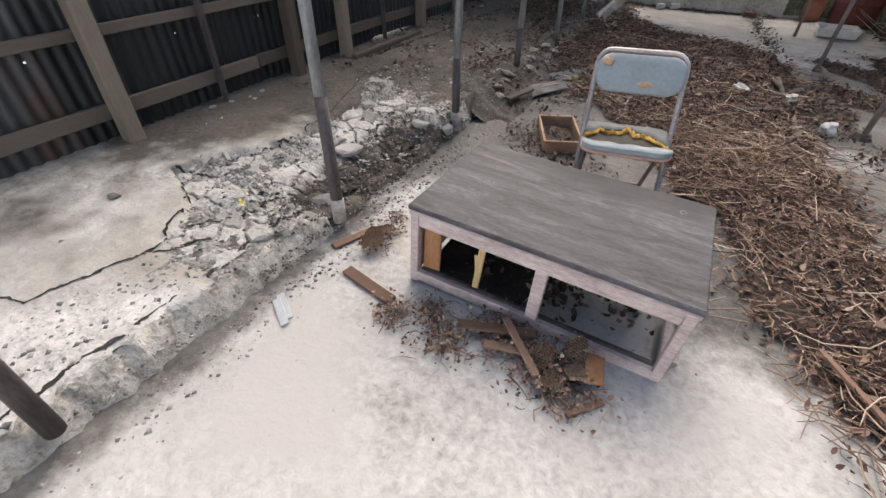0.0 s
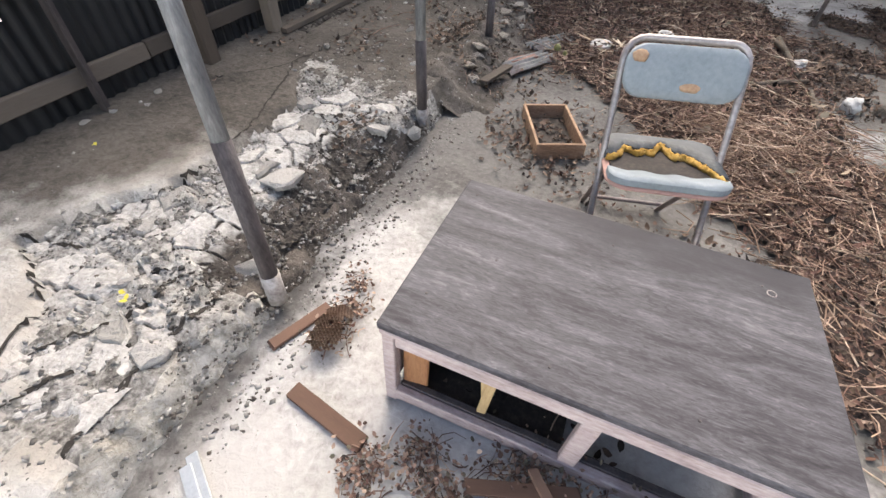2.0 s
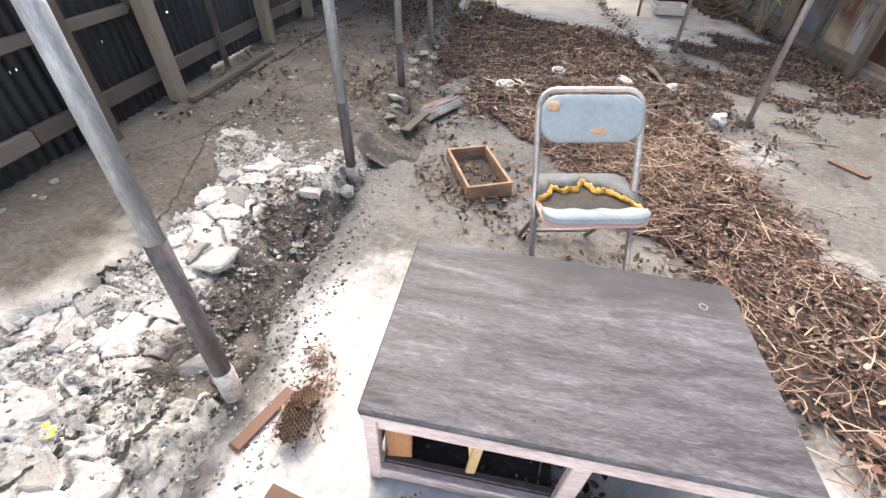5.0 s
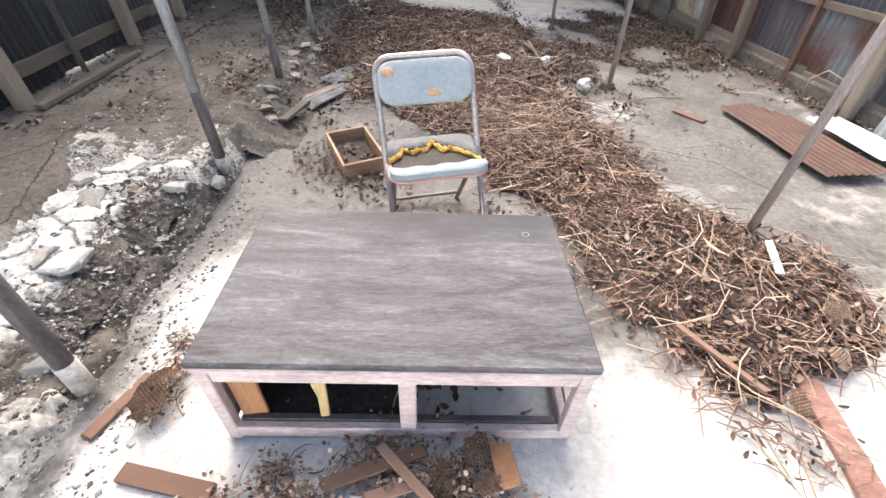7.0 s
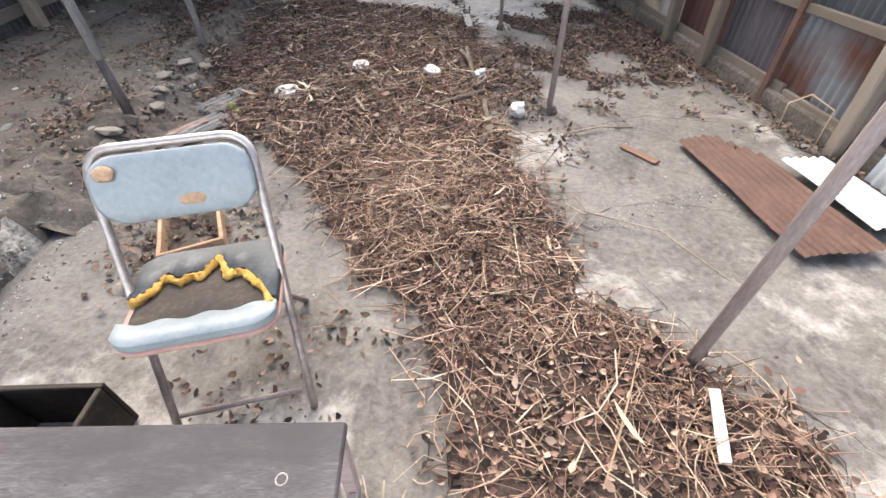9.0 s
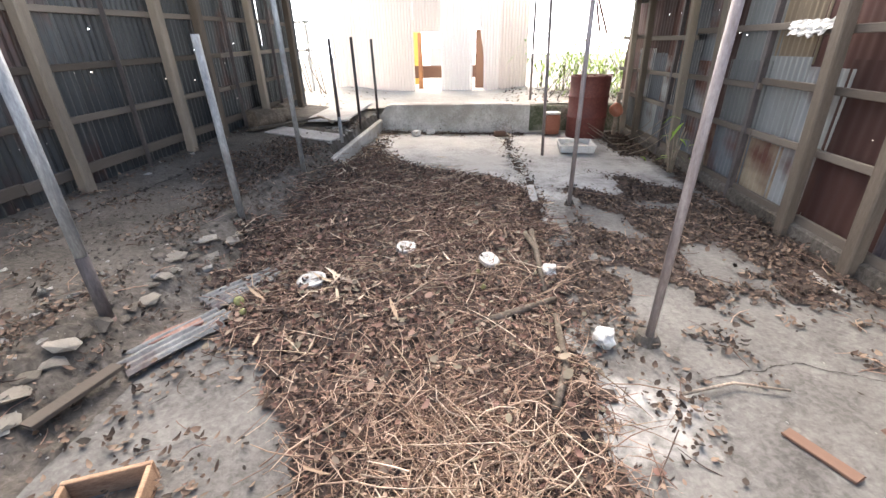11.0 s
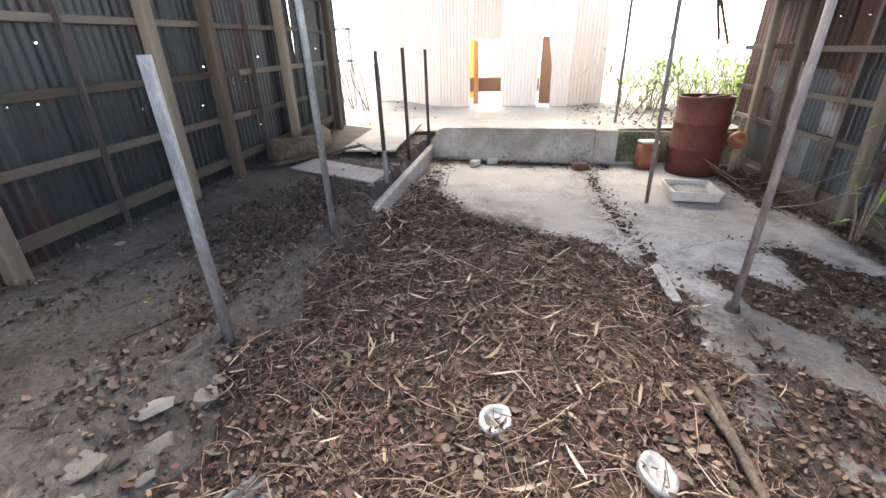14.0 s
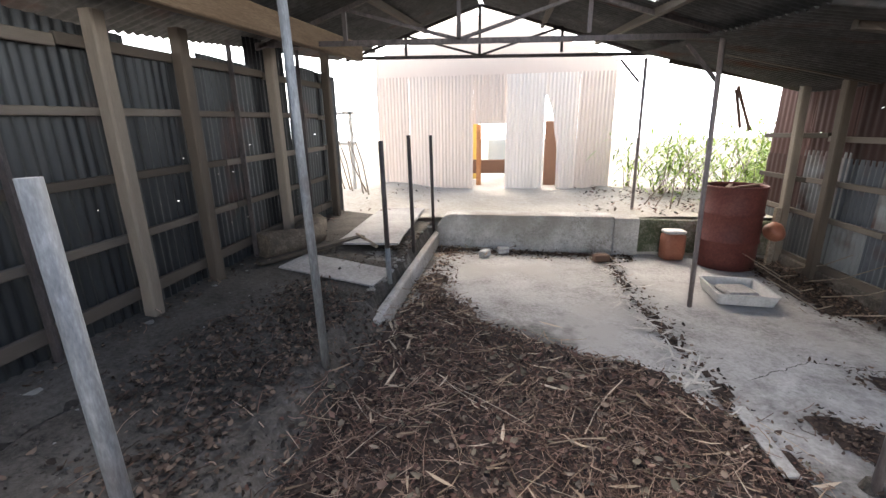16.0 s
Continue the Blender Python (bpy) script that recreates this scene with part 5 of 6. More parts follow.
lying_sheet(pose(2.13, 2.88, .055, 0, 0, 2), .36, 1.0, RUSTY, "rust-brown corrugated iron sheet lying on the floor", torn=.05, seed=3)
lying_sheet(pose(2.45, 2.78, .08, 0, 3, 2), .24, .58, TINNEW, "bright zinc corrugated sheet piece on the floor", pitch=.05, amp=.008, seed=5)
lying_sheet(pose(-.82, 4.14, .092, 2, 4, -33), .17, .44, TINSCRAP, "grey corrugated scrap half buried in leaves", pitch=.042, amp=.011, torn=.06, seed=6)
lying_sheet(pose(-.9, 3.68, .085, 0, 3, -28), .18, .5, TINSCRAP, "grey corrugated scrap half buried in leaves", pitch=.042, amp=.011, torn=.06, seed=8)
bm = sheet(bmesh.new(), .55, 1.25, pitch=.06)
solo("leaning_sheet", bm, TINNEW, pose(2.66, 2.35, .04, 6, 0, 90), "bright zinc corrugated sheet leaning on the wall", "metal sheet", "loose metal sheets")


def stick(pts, r, label="weathered grey-brown branch lying in the litter", mat=STICK, name="branch", taper=.7):
    bm = tube(bmesh.new(), pts, r, 8, taper=taper)
    for v in bm.verts:
        v.co += Vector((.3 * r * noise.noise(v.co * 30), .3 * r * noise.noise(v.co * 25), 0))
    solo(name, bm, mat, Matrix(), label, "branch", "lying branches")


stick([(.89, 5.1, .06), (.88, 4.6, .07), (.875, 4.22, .06)], .022, mat=BARK)
stick([(.48, 3.9, .05), (.7, 4.0, .075), (.92, 4.16, .06)], .024, mat=BARK)
stick([(.8, 3.36, .06), (.88, 3.6, .07), (.9, 4.0, .065)], .02, mat=BARK)
stick([(.84, 5.05, .06), (.87, 4.8, .075), (.885, 4.55, .06)], .02, mat=BARK)
stick([(1.32, 3.5, .05), (1.55, 3.58, .045), (1.75, 3.55, .045)], .007)
stick([(1.62, 2.3, .04), (1.5, 2.6, .035), (1.2, 2.75, .05)], .004, "thin dark root lying on the concrete")
stick([(2.6, 3.48, .03), (2.57, 3.46, .2), (2.62, 3.4, .27), (2.7, 3.3, .22), (2.66, 3.25, .03)], .006, "bent straw-coloured cane by the wall", HUSK)
stick([(-1.5, 7.9, .42), (-1.75, 8.15, .45), (-1.85, 8.3, .44)], .018, "short pale branch lying on the board")
for k in range(7):
    a, x, y = rng.uniform(-.5, .5), 2.35 + .05 * k, 7.6 + .2 * k
    stick([(x, y, .06), (x - .3 * math.cos(a), y - .25, .12), (x - .6 * math.cos(a), y - .4 * math.sin(a) - .2, .3)] if k % 2 else [(x, y, .06), (x + .1, y - .3, .2), (x + .2, y - .7, .5)], .006, "dry vine trailing by the wall", taper=.5)
for k in range(8):
    x = 1.5 + rng.random() * 1.2
    stick([(x, 9.9 + rng.random() * .5, .47), (x + .3, 10.3 + rng.random() * .6, .8), (x + .6 + .4 * rng.random(), 10.8 + rng.random() * .5, 1.15 + .4 * rng.random())], .009, "bare fallen cane on the terrace", taper=.5)

# log pile by the wall
for k, (x, y, z, r) in enumerate(((-2.27, 7.6, .53, .12), (-2.2, 7.88, .52, .1), (-2.3, 8.22, .54, .11))):
    bm = tube(bmesh.new(), [(-.22, 0, 0), (0, .01, 0), (.2, 0, .01)], r, 12)
    for v in bm.verts:
        v.co += v.co.normalized() * .05 * noise.noise(v.co * 11 + Vector((k, 0, 0)))
    solo("split_log", bm, BARK, pose(x, y, z - .02, 0, 4, 60 + 20 * k), "rough cut log lying by the sheet wall", "log", "logs by the wall")


# ---- stones and slabs of broken concrete ----
KERBSTONES = [mesh_of("kerb_stone", stone(s, .6), KERBSTONE) for s in range(20, 29)]
STONES = [mesh_of("concrete_chunk", stone(s, (.45, .6, .8, .35)[s % 4]), RUBBLE) for s in range(9)]


def chunk(x, y, s, label="broken grey concrete chunk lying on the slab", name="concrete_chunk", sink=.15, sz=1.0, group="broken concrete"):
    ob = new(name, STONES[rng.randrange(9)])
    ob.matrix_world = pose(x, y, ground_z(x, y) - s * sink, rng.uniform(-14, 14), rng.uniform(-14, 14), rng.uniform(0, 360)) @ Matrix.Diagonal((s * rng.uniform(.8, 1.4), s, s * sz, 1))
    return tagged(ob, label, "rubble", group)


chunk(-2.0, .74, .085, "pale stone lying on the raised slab", "stone", 0, 1.2)
chunk(-1.2, 2.36, .12, "white broken block against the pole", "white_stone", 0, 1.4).active_material = RUBBLE
chunk(-1.33, 1.3, .14, "white broken block behind the pole", "white_stone", 0, 1.2)
for x, y, s in ((-1.5, 1.05, .19), (-1.62, .92, .15), (-1.42, .9, .16), (-1.35, 1.1, .13), (-1.56, 1.22, .12), (-1.7, 1.1, .14), (-1.45, .75, .12), (-1.3, .72, .1), (-1.28, 1.95, .15), (-1.42, 1.75, .13), (-1.5, 2.0, .14)):
    chunk(x, y, s * .6, sz=.4, sink=.12)
k = 0
while k < 60:
    y = rng.uniform(.35, 2.45) if rng.random() < .85 else rng.uniform(2.4, 4.2)
    x = rng.uniform(lerp_table(BROKEN, y) + .03, EDGE - .03)
    if rng.random() < .35 + .65 * smooth01(.5, 1.2, y):
        chunk(x, y, .014 + .04 * rng.random() ** 2.5, sink=.1, sz=rng.uniform(.6, 1.1))
        k += 1
for k in range(95):
    y = rng.uniform(2.45, 4.3)
    chunk(rng.uniform(-2.1, -1.1), y, .02 + .07 * rng.random() ** 2.5, "pale concrete crumb among dark earth on the slab", sink=.1, sz=rng.uniform(.5, .9))
for k in range(22):
    y = 3.1 + 1.75 * k / 21
    chunk(-1.19 + rng.uniform(-.06, .05), y, rng.uniform(.08, .17), "rounded kerb stone crusted with earth", "kerb_stone", .1, .6, "kerb stones").data = KERBSTONES[k % 9]
for k in range(16):
    y = rng.uniform(6.9, 9.2)
    chunk(rng.uniform(-1.3, -1.22), y, rng.uniform(.05, .1), "crumbling kerb piece on the slab edge", "kerb_stone", .1, .8, "kerb stones")
for k in range(14):
    y = rng.uniform(.2, 8)
    chunk(-2.4 + rng.uniform(-.06, .08), y, rng.uniform(.03, .08), "small stone at the foot of the sheet wall", "stone", .05, .8, "stones by the wall")
for k in range(10):
    chunk(rng.uniform(2.55, 2.7), rng.uniform(2.8, 6.5), rng.uniform(.04, .09), "earthy stone at the foot of the wall", "stone", .05, .8, "stones by the wall")



def broken_bed():
    """The crumbled bed of the broken slab: fractured lumps at two scales, darker gaps, a dark soil pit."""
    step, x0, y0 = .0075, -2.1, .3
    nx, ny = int((EDGE - .085 - x0) / step), int(2.45 / step)
    vs, dirt, fs, idx = [], [], [], {}
    def cell(x, y, s, seed):
        d, p = noise.voronoi((x * s, y * s, seed))
        return d[1] - d[0], noise.cell(p[0] * 7.3)
    def vert(i, j):
        if (i, j) in idx:
            return idx[i, j]
        x, y = x0 + i * step, y0 + j * step
        wx, wy = x + .014 * noise.noise((x * 22, y * 22, 2)), y + .014 * noise.noise((x * 22, y * 22, 7))
        g1, h1 = cell(wx, wy, 6.5, 1.5)
        g2, h2 = cell(wx, wy, 34, 4.5)
        g3, h3 = cell(x, y, 80, 8.5)
        pit = smooth01(-1.6, -1.36, x) * smooth01(1.0, 1.3, y) * (1 - smooth01(2.15, 2.4, y))
        whole = smooth01(.05, .3, noise.noise((x * 4.2, y * 4.2, 33)) + .36 - .6 * pit)
        lump = .017 * smooth01(.0, .3, g2) * (.3 + .7 * h2) + .008 * smooth01(0, .4, g3) * h3
        plate = .026 * smooth01(.0, .07, g1) * (.55 + .45 * h1)
        z = slab_whole(x, y) - .044 - .07 * pit + (1 - whole) * lump + whole * plate + .005 * noise.noise((x * 40, y * 40, 3)) + .01 * noise.noise((x * 9, y * 9, 5))
        idx[i, j] = len(vs)
        vs.append((x, y, z))
        deep = (1 - whole) * (1 - smooth01(.05, .3, g2)) * .5 + whole * (1 - smooth01(.0, .06, g1)) * .9
        dirt.append(deep * (.3 + .4 * smooth01(.7, 1.2, y)) + .62 * pit * (1 - .7 * smooth01(.1, .5, g2) * h2) + .12 * noise.noise((x * 6, y * 6, 9)))
        return idx[i, j]
    for i in range(nx):
        for j in range(ny):
            x, y = x0 + i * step, y0 + j * step
            if x > lerp_table(BROKEN, y) + .05 * noise.noise((0, y * 7, 5)) + .03 * noise.noise((x * 9, y * 22, 5)) - .01 + .12 * smooth01(2.3, 2.7, y):
                fs.append((vert(i, j), vert(i + 1, j), vert(i + 1, j + 1), vert(i, j + 1)))
    me = bpy.data.meshes.new("broken_bed")
    me.from_pydata(vs, [], fs)
    me.materials.append(CRUMBLE)
    at = me.attributes.new("dirt", "FLOAT", "POINT")
    at.data.foreach_set("value", [max(d, 0) for d in dirt])
    ob = new("broken_bed", me)
    ob.parent = bpy.data.objects["floor_slab"]


broken_bed()


def slab_pieces():
    """Plates of the slab that have broken apart along its edge, each tipped its own way."""
    slab = bpy.data.objects["floor_slab"]
    r = random.Random(77)
    g = .135
    def corner(i, j):
        q = random.Random(i * 131 + j * 17)
        return Vector((-2.1 + i * g + q.uniform(-.055, .055), .42 + j * g + q.uniform(-.055, .055), 0))
    for i in range(8):
        for j in range(17):
            cs = [corner(i, j), corner(i + 1, j), corner(i + 1, j + 1), corner(i, j + 1)]
            c = sum(cs, Vector()) / 4
            if c.x > EDGE - .03 or c.x < lerp_table(BROKEN, c.y) + .05 or r.random() < .8:
                continue
            hole = c.x > -1.48 and 1.15 < c.y < 2.25
            if hole and r.random() < .7:
                continue
            if c.y < .8 and r.random() < .9:
                continue
            s = r.uniform(.7, 1.15)
            th = r.uniform(.01, .022)
            bm = bmesh.new()
            pts = []
            for k in range(4):
                a, b = cs[k], cs[(k + 1) % 4]
                pts += [(a - c) * s * r.uniform(.75, 1.1), (a * .66 + b * .34 - c) * s * r.uniform(.8, 1.15), (a * .33 + b * .67 - c) * s * r.uniform(.8, 1.15)]
            top = [bm.verts.new((p.x * .88, p.y * .88, r.uniform(-.008, .005))) for p in pts]
            mid = [bm.verts.new((p.x, p.y, -.01 + r.uniform(-.006, .003))) for p in pts]
            low = [bm.verts.new((p.x * .9, p.y * .9, -th - .02)) for p in pts]
            n = len(pts)
            for u, v in ((mid, top), (low, mid)):
                for k in range(n):
                    bm.faces.new((u[k], u[(k + 1) % n], v[(k + 1) % n], v[k]))
            bm.faces.new(top)
            ob = new("slab_piece", mesh_of("slab_piece", bm, RUBBLE))
            ob.parent = slab
            z = slab_whole(c.x, c.y) + r.uniform(-.032, -.018) - (.05 if hole else 0)
            ob.matrix_world = pose(c.x, c.y, z, r.gauss(0, 4), r.gauss(0, 4), r.uniform(-8, 8))


slab_pieces()

# white shard with dark edge
bm = bmesh.new()
for a, b in (((0, 0), (.13, -.03)), ((.02, -.02), (.14, -.06))):
    bar(bm, ((a[0] + b[0]) / 2, (a[1] + b[1]) / 2, .012), (.13, .03, .006), (12, 6, -18), .001)
solo("metal_shard", bm, TINNEW, pose(-1.09, .74, floor_z(-1.05, .7), 0, 0, -15), "bent shiny metal shard on the concrete", "shard")


# ---- wasp nests ----
def nest(x, y, z, r, tilt, rz, label="grey-brown paper wasp nest comb with open cells"):
    bm = bmesh.new()
    c = .006
    for i in range(-9, 10):
        for j in range(-9, 10):
            px, py = c * 1.75 * (i + .5 * (j % 2)), c * 1.52 * j
            if px * px + py * py > r * r * (.75 + .9 * noise.noise((px * 45, py * 45, x * 7))):
                continue
            dz = -.25 * (px * px + py * py) / r + .004 * noise.noise((px * 90, py * 90, y))
            top = [bm.verts.new((px + c * math.cos(a), py + c * math.sin(a), dz + .016)) for a in [math.pi / 6 + k * math.pi / 3 for k in range(6)]]
            low = [bm.verts.new((px + .75 * c * math.cos(a), py + .75 * c * math.sin(a), dz)) for a in [math.pi / 6 + k * math.pi / 3 for k in range(6)]]
            for k in range(6):
                bm.faces.new((low[k], low[(k + 1) % 6], top[(k + 1) % 6], top[k]))
            bm.faces.new(low)
    solo("wasp_nest", bm, NEST, pose(x, y, z, tilt, 0, rz), label, "wasp nest", "wasp nests")


for x, y, z, r, ti, rz in ((-.95, 1.16, .115, .055, 24, 20), (-.96, 1.24, .1, .045, -10, 60), (-.1, .93, .085, .042, 18, 0), (-.01, 1.0, .1, .045, 30, -20), (-.05, .85, .075, .04, 12, 40), (.01, .92, .08, .035, -20, 70), (1.27, 1.42, .1, .045, 25, 0), (1.16, 1.25, .085, .035, 30, 30), (.95, 1.12, .06, .04, 15, 10)):
    nest(x, y, z, r, ti, rz)
nest(-.45, 1.25, .22, .05, 100, 0, "paper wasp nest hanging inside the cabinet")

# things leaning inside the cabinet
for x0, x1, mat in ((.06, .1, REDWOOD), (.1, .16, SCRAP), (.19, .21, PALEWOOD)):
    bm = bar(bmesh.new(), (0, 0, .14), (.035, .012, .3), (-38, 0, 0))
    solo("loose_lath", bm, mat, pose((x0 + x1) / 2, 1.42, .06, 0, 0, 10 * x0 * 10), "loose slat leaning inside the cabinet", "slat", "slats in the cabinet")

# dark sticks fanned out beside the cabinet
for k in range(6):
    a = radians(20 + 17 * k)
    stick([(.33, 1.42 + .02 * k, .04), (.33 + .09 * math.cos(a), 1.42 + .02 * k + .09 * math.sin(a) * .8, .045), (.33 + .2 * math.cos(a), 1.42 + .02 * k + .2 * math.sin(a) * .8, .04)], .005, "thin brown stick lying beside the cabinet", taper=.6)
board("wood_strip", (.29, 1.15), (.32, 1.6), .03, .014, PINKWOOD, "pinkish strip fallen from the cabinet's side", "board", group="wood scraps")

# ---- dead stalks, leaves and grit ----
L_LEFT = ((.9, .8), (1.1, .8), (1.45, .6), (1.75, .47), (2.05, .5), (2.5, .22), (2.75, .05), (3.2, -.15), (3.45, -.42), (3.75, -.75), (4.2, -1.05), (4.9, -1.1), (5.8, -1.14), (9.3, -1.14))
L_RIGHT = ((.9, .9), (1.15, 1.0), (1.35, 1.5), (1.6, 1.55), (1.95, 1.42), (2.2, 1.1), (2.5, 1.05), (2.95, 1.18), (3.25, 1.0), (3.5, 1.05), (3.9, 1.0), (4.6, 1.02), (5.3, 1.1), (6.0, 1.05), (6.6, .75), (7.1, -.35), (7.6, -.7), (9.3, -.85))


def litter_main(x, y):
    """How thickly the floor is covered, 0 to 1."""
    if not .85 < y < 9.25:
        return 0
    w = .14 * noise.noise((x * 2.6, y * 2.6, 6)) + .05 * noise.noise((x * 8, y * 8, 6))
    a, b = lerp_table(L_LEFT, y) + w, lerp_table(L_RIGHT, y) - w
    d = smooth01(a - .14, a + .24, x) * (1 - smooth01(b - .24, b + .14, x))
    return d * (1 - .55 * smooth01(7, 8, y))


def litter_side(x, y):
    d = 0.0
    if x > 1.2:
        d = smooth01(-.15, .25, .35 + noise.noise((x * 2.2, y * 1.7, 3)) * .7 - abs(y - 5.3) * .32 - abs(x - 2.1) * .35)
        d = max(d, smooth01(2.5, 2.66, x) * (y > 2.2) * .8, .8 * smooth01(.24, .4, noise.noise((x * 6.5, y * 6.5, 71))) * smooth01(3.2, 3.8, y) * (1 - smooth01(5.2, 6, y)))
        d = max(d, smooth01(2.15, 2.45, x) * smooth01(7.4, 7.9, y) * (y < 9.3))
    elif -1.3 < x < -.9 and 3 < y < 6.8:
        d = .5 * smooth01(-.1, .3, noise.noise((x * 5, y * 4, 25)) + .05 + .1 * smooth01(4.6, 5.2, y))
    elif x < EDGE - .02:
        d = .35 * smooth01(.0, .35, noise.noise((x * 3.5, y * 3.5, 15))) * smooth01(2.5, 2.9, y) * (1 - smooth01(4.2, 4.7, y))
        d = max(d, .9 * smooth01(-.1, .4, .45 + .8 * noise.noise((x * 2, y * 1.6, 5)) - abs(y - 5.6) * .2 - abs(x + 1.5) * .45))
        d = max(d, .25 * smooth01(-2.25, -2.4, x) * (y > 3), .7 * smooth01(-.1, .6, .45 - .6 * math.hypot((x + 1.4) / .55, (y - 5.55) / .8) + .6 * noise.noise((x * 3, y * 3, 55))))
    else:
        dd = abs(x - (.95 + .05 * math.sin(y * 1.3)))
        if 4.5 < y < 9.2:
            d = (.5 + .5 * noise.noise((x * 5, y * 3, 4))) * math.exp(-(dd / (.09 + .05 * noise.noise((0, y * 3, 1)))) ** 2)
        if y > 8.7:
            d = max(d, .55 * smooth01(8.85, 9.2, y))
        # behind the cabinet and beneath the chair
        if -.6 < x < .5 and 1.68 < y < 2.5:
            d = max(d, .35 * smooth01(.1, .4, .25 + noise.noise((x * 4, y * 4, 9)) - .15))
        if -1.15 < x < -.2 and 2.2 < y < 3.2:
            d = max(d, .5 * smooth01(.25, .05, abs(math.hypot(x + .56, (y - 2.75) * .8) - .2)))
        if x < .1 and 2.9 < y < 5:
            d = max(d, .4 * smooth01(2.9, 3.3, y) * smooth01(-.1, .35, noise.noise((x * 3, y * 3, 19)) - .02))
    if .85 < x < 1.75 and 2.9 < y < 5.2:
        d = max(d, .9 * smooth01(2.9, 3.5, y) * smooth01(.85, .95, x) * (1 - smooth01(4.9, 5.2, y)) * smooth01(-.05, .3, .2 - abs(x - 1.2) * .75 + .6 * noise.noise((x * 3, y * 2.2, 29))))
    return min(d, 1)


def mound(x, y):
    d = litter_main(x, y)
    return d * (.018 + .02 * (noise.noise((x * 4, y * 4, 1)) + .5))


def spots(n, dens, x0, x1, y0, y1, seed):
    r = random.Random(seed)
    out = []
    tries = 0
    while len(out) < n and tries < n * 40:
        tries += 1
        x, y = r.uniform(x0, x1), r.uniform(y0, y1)
        if r.random() < dens(x, y):
            out.append((x, y))
    return out


def base_of(pts, extra=0.0):
    return np.array([(x, y, ground_z(x, y) + mound(x, y) + extra) for x, y in pts])


def stuff_mesh(name, V, F, mat, label, category="litter"):
    me = bpy.data.meshes.new(name)
    me.vertices.add(len(V))
    me.vertices.foreach_set("co", np.asarray(V, np.float32).ravel())
    k = F.shape[1]
    me.loops.add(F.size)
    me.loops.foreach_set("vertex_index", F.astype(np.int32).ravel())
    me.polygons.add(len(F))
    me.polygons.foreach_set("loop_start", np.arange(0, F.size, k, dtype=np.int32))
    me.update()
    me.validate()
    me.materials.append(mat)
    return tagged(new(name, me), label, category, kind="stuff")


def stalks(name, pts, lmin, lmax, rad, mat, label, lift=.02, curl=.35, seed=1, steep=.14):
    """Bent three-sided straws lying about."""
    r = np.random.default_rng(seed)
    n = len(pts)
    B = base_of(pts, .006)
    B[:, 2] += r.exponential(lift * .5, n)
    a = r.uniform(0, 2 * np.pi, n)
    L = lmin + (lmax - lmin) * r.random(n) ** 2
    t = r.normal(0, steep, n)
    bend = r.normal(0, curl, n)
    R = rad * r.uniform(.6, 1.5, n)
    rings = []
    for i, f in enumerate((-.5, -.17, .17, .5)):
        ang = a + bend * f * 2
        d = np.stack([np.cos(ang), np.sin(ang), t], 1)
        P = B + d * (L * f)[:, None]
        P[:, 2] -= np.abs(f) ** 2 * .012
        side = np.stack([-np.sin(ang), np.cos(ang), np.zeros(n)], 1)
        taper = (1, 1, .85, .45)[i]
        for q in range(3):
            w = 2 * np.pi * q / 3
            rings.append(P + side * (R * np.cos(w) * taper)[:, None] + np.array([0, 0, 1.0]) * (R * np.sin(w) * taper)[:, None])
    V = np.stack(rings, 1).reshape(-1, 3)
    base = np.arange(n)[:, None, None] * 12
    quad = np.array([[4 * 0 + 3 * i + q, 3 * i + (q + 1) % 3, 3 * i + 3 + (q + 1) % 3, 3 * i + 3 + q] for i in range(3) for q in range(3)])
    F = (base + quad[None]).reshape(-1, 4)
    return stuff_mesh(name, V, F, mat, label)


def leaves(name, pts, lmin, lmax, ratio, mat, label, seed=1, tilt=.45, curl=.5, lift=.012):
    """Curled leaves: strips of two by three points, bent and tipped."""
    r = np.random.default_rng(seed)
    n = len(pts)
    B = base_of(pts, .006)
    B[:, 2] += r.exponential(lift, n)
    a = r.uniform(0, 2 * np.pi, n)
    L = r.uniform(lmin, lmax, n)
    W = L * ratio * r.uniform(.6, 1.2, n)
    tx, ty = r.normal(0, tilt, n), r.normal(0, tilt, n)
    c = np.abs(r.normal(0, curl, n))
    d, s = np.stack([np.cos(a), np.sin(a), tx], 1), np.stack([-np.sin(a), np.cos(a), ty], 1)
    rows = []
    for f, w in ((-.5, .12), (-.18, .95), (.18, 1.0), (.5, .1)):
        P = B + d * (L * f)[:, None]
        P[:, 2] += c * L * (f * f) * 1.6
        for sg in (-1, 0, 1):
            Q = P + s * (W * .5 * w * sg)[:, None]
            Q[:, 2] += np.abs(sg) * c * W * .3
            rows.append(Q)
    V = np.stack(rows, 1).reshape(-1, 3)
    V[:, 2] = np.maximum(V[:, 2], np.repeat(B[:, 2] - .012, 12))
    quad = np.array([[3 * i + q, 3 * i + q + 1, 3 * i + 4 + q, 3 * i + 3 + q] for i in range(3) for q in range(2)])
    F = (np.arange(n)[:, None, None] * 12 + quad[None]).reshape(-1, 4)
    return stuff_mesh(name, V, F, mat, label)


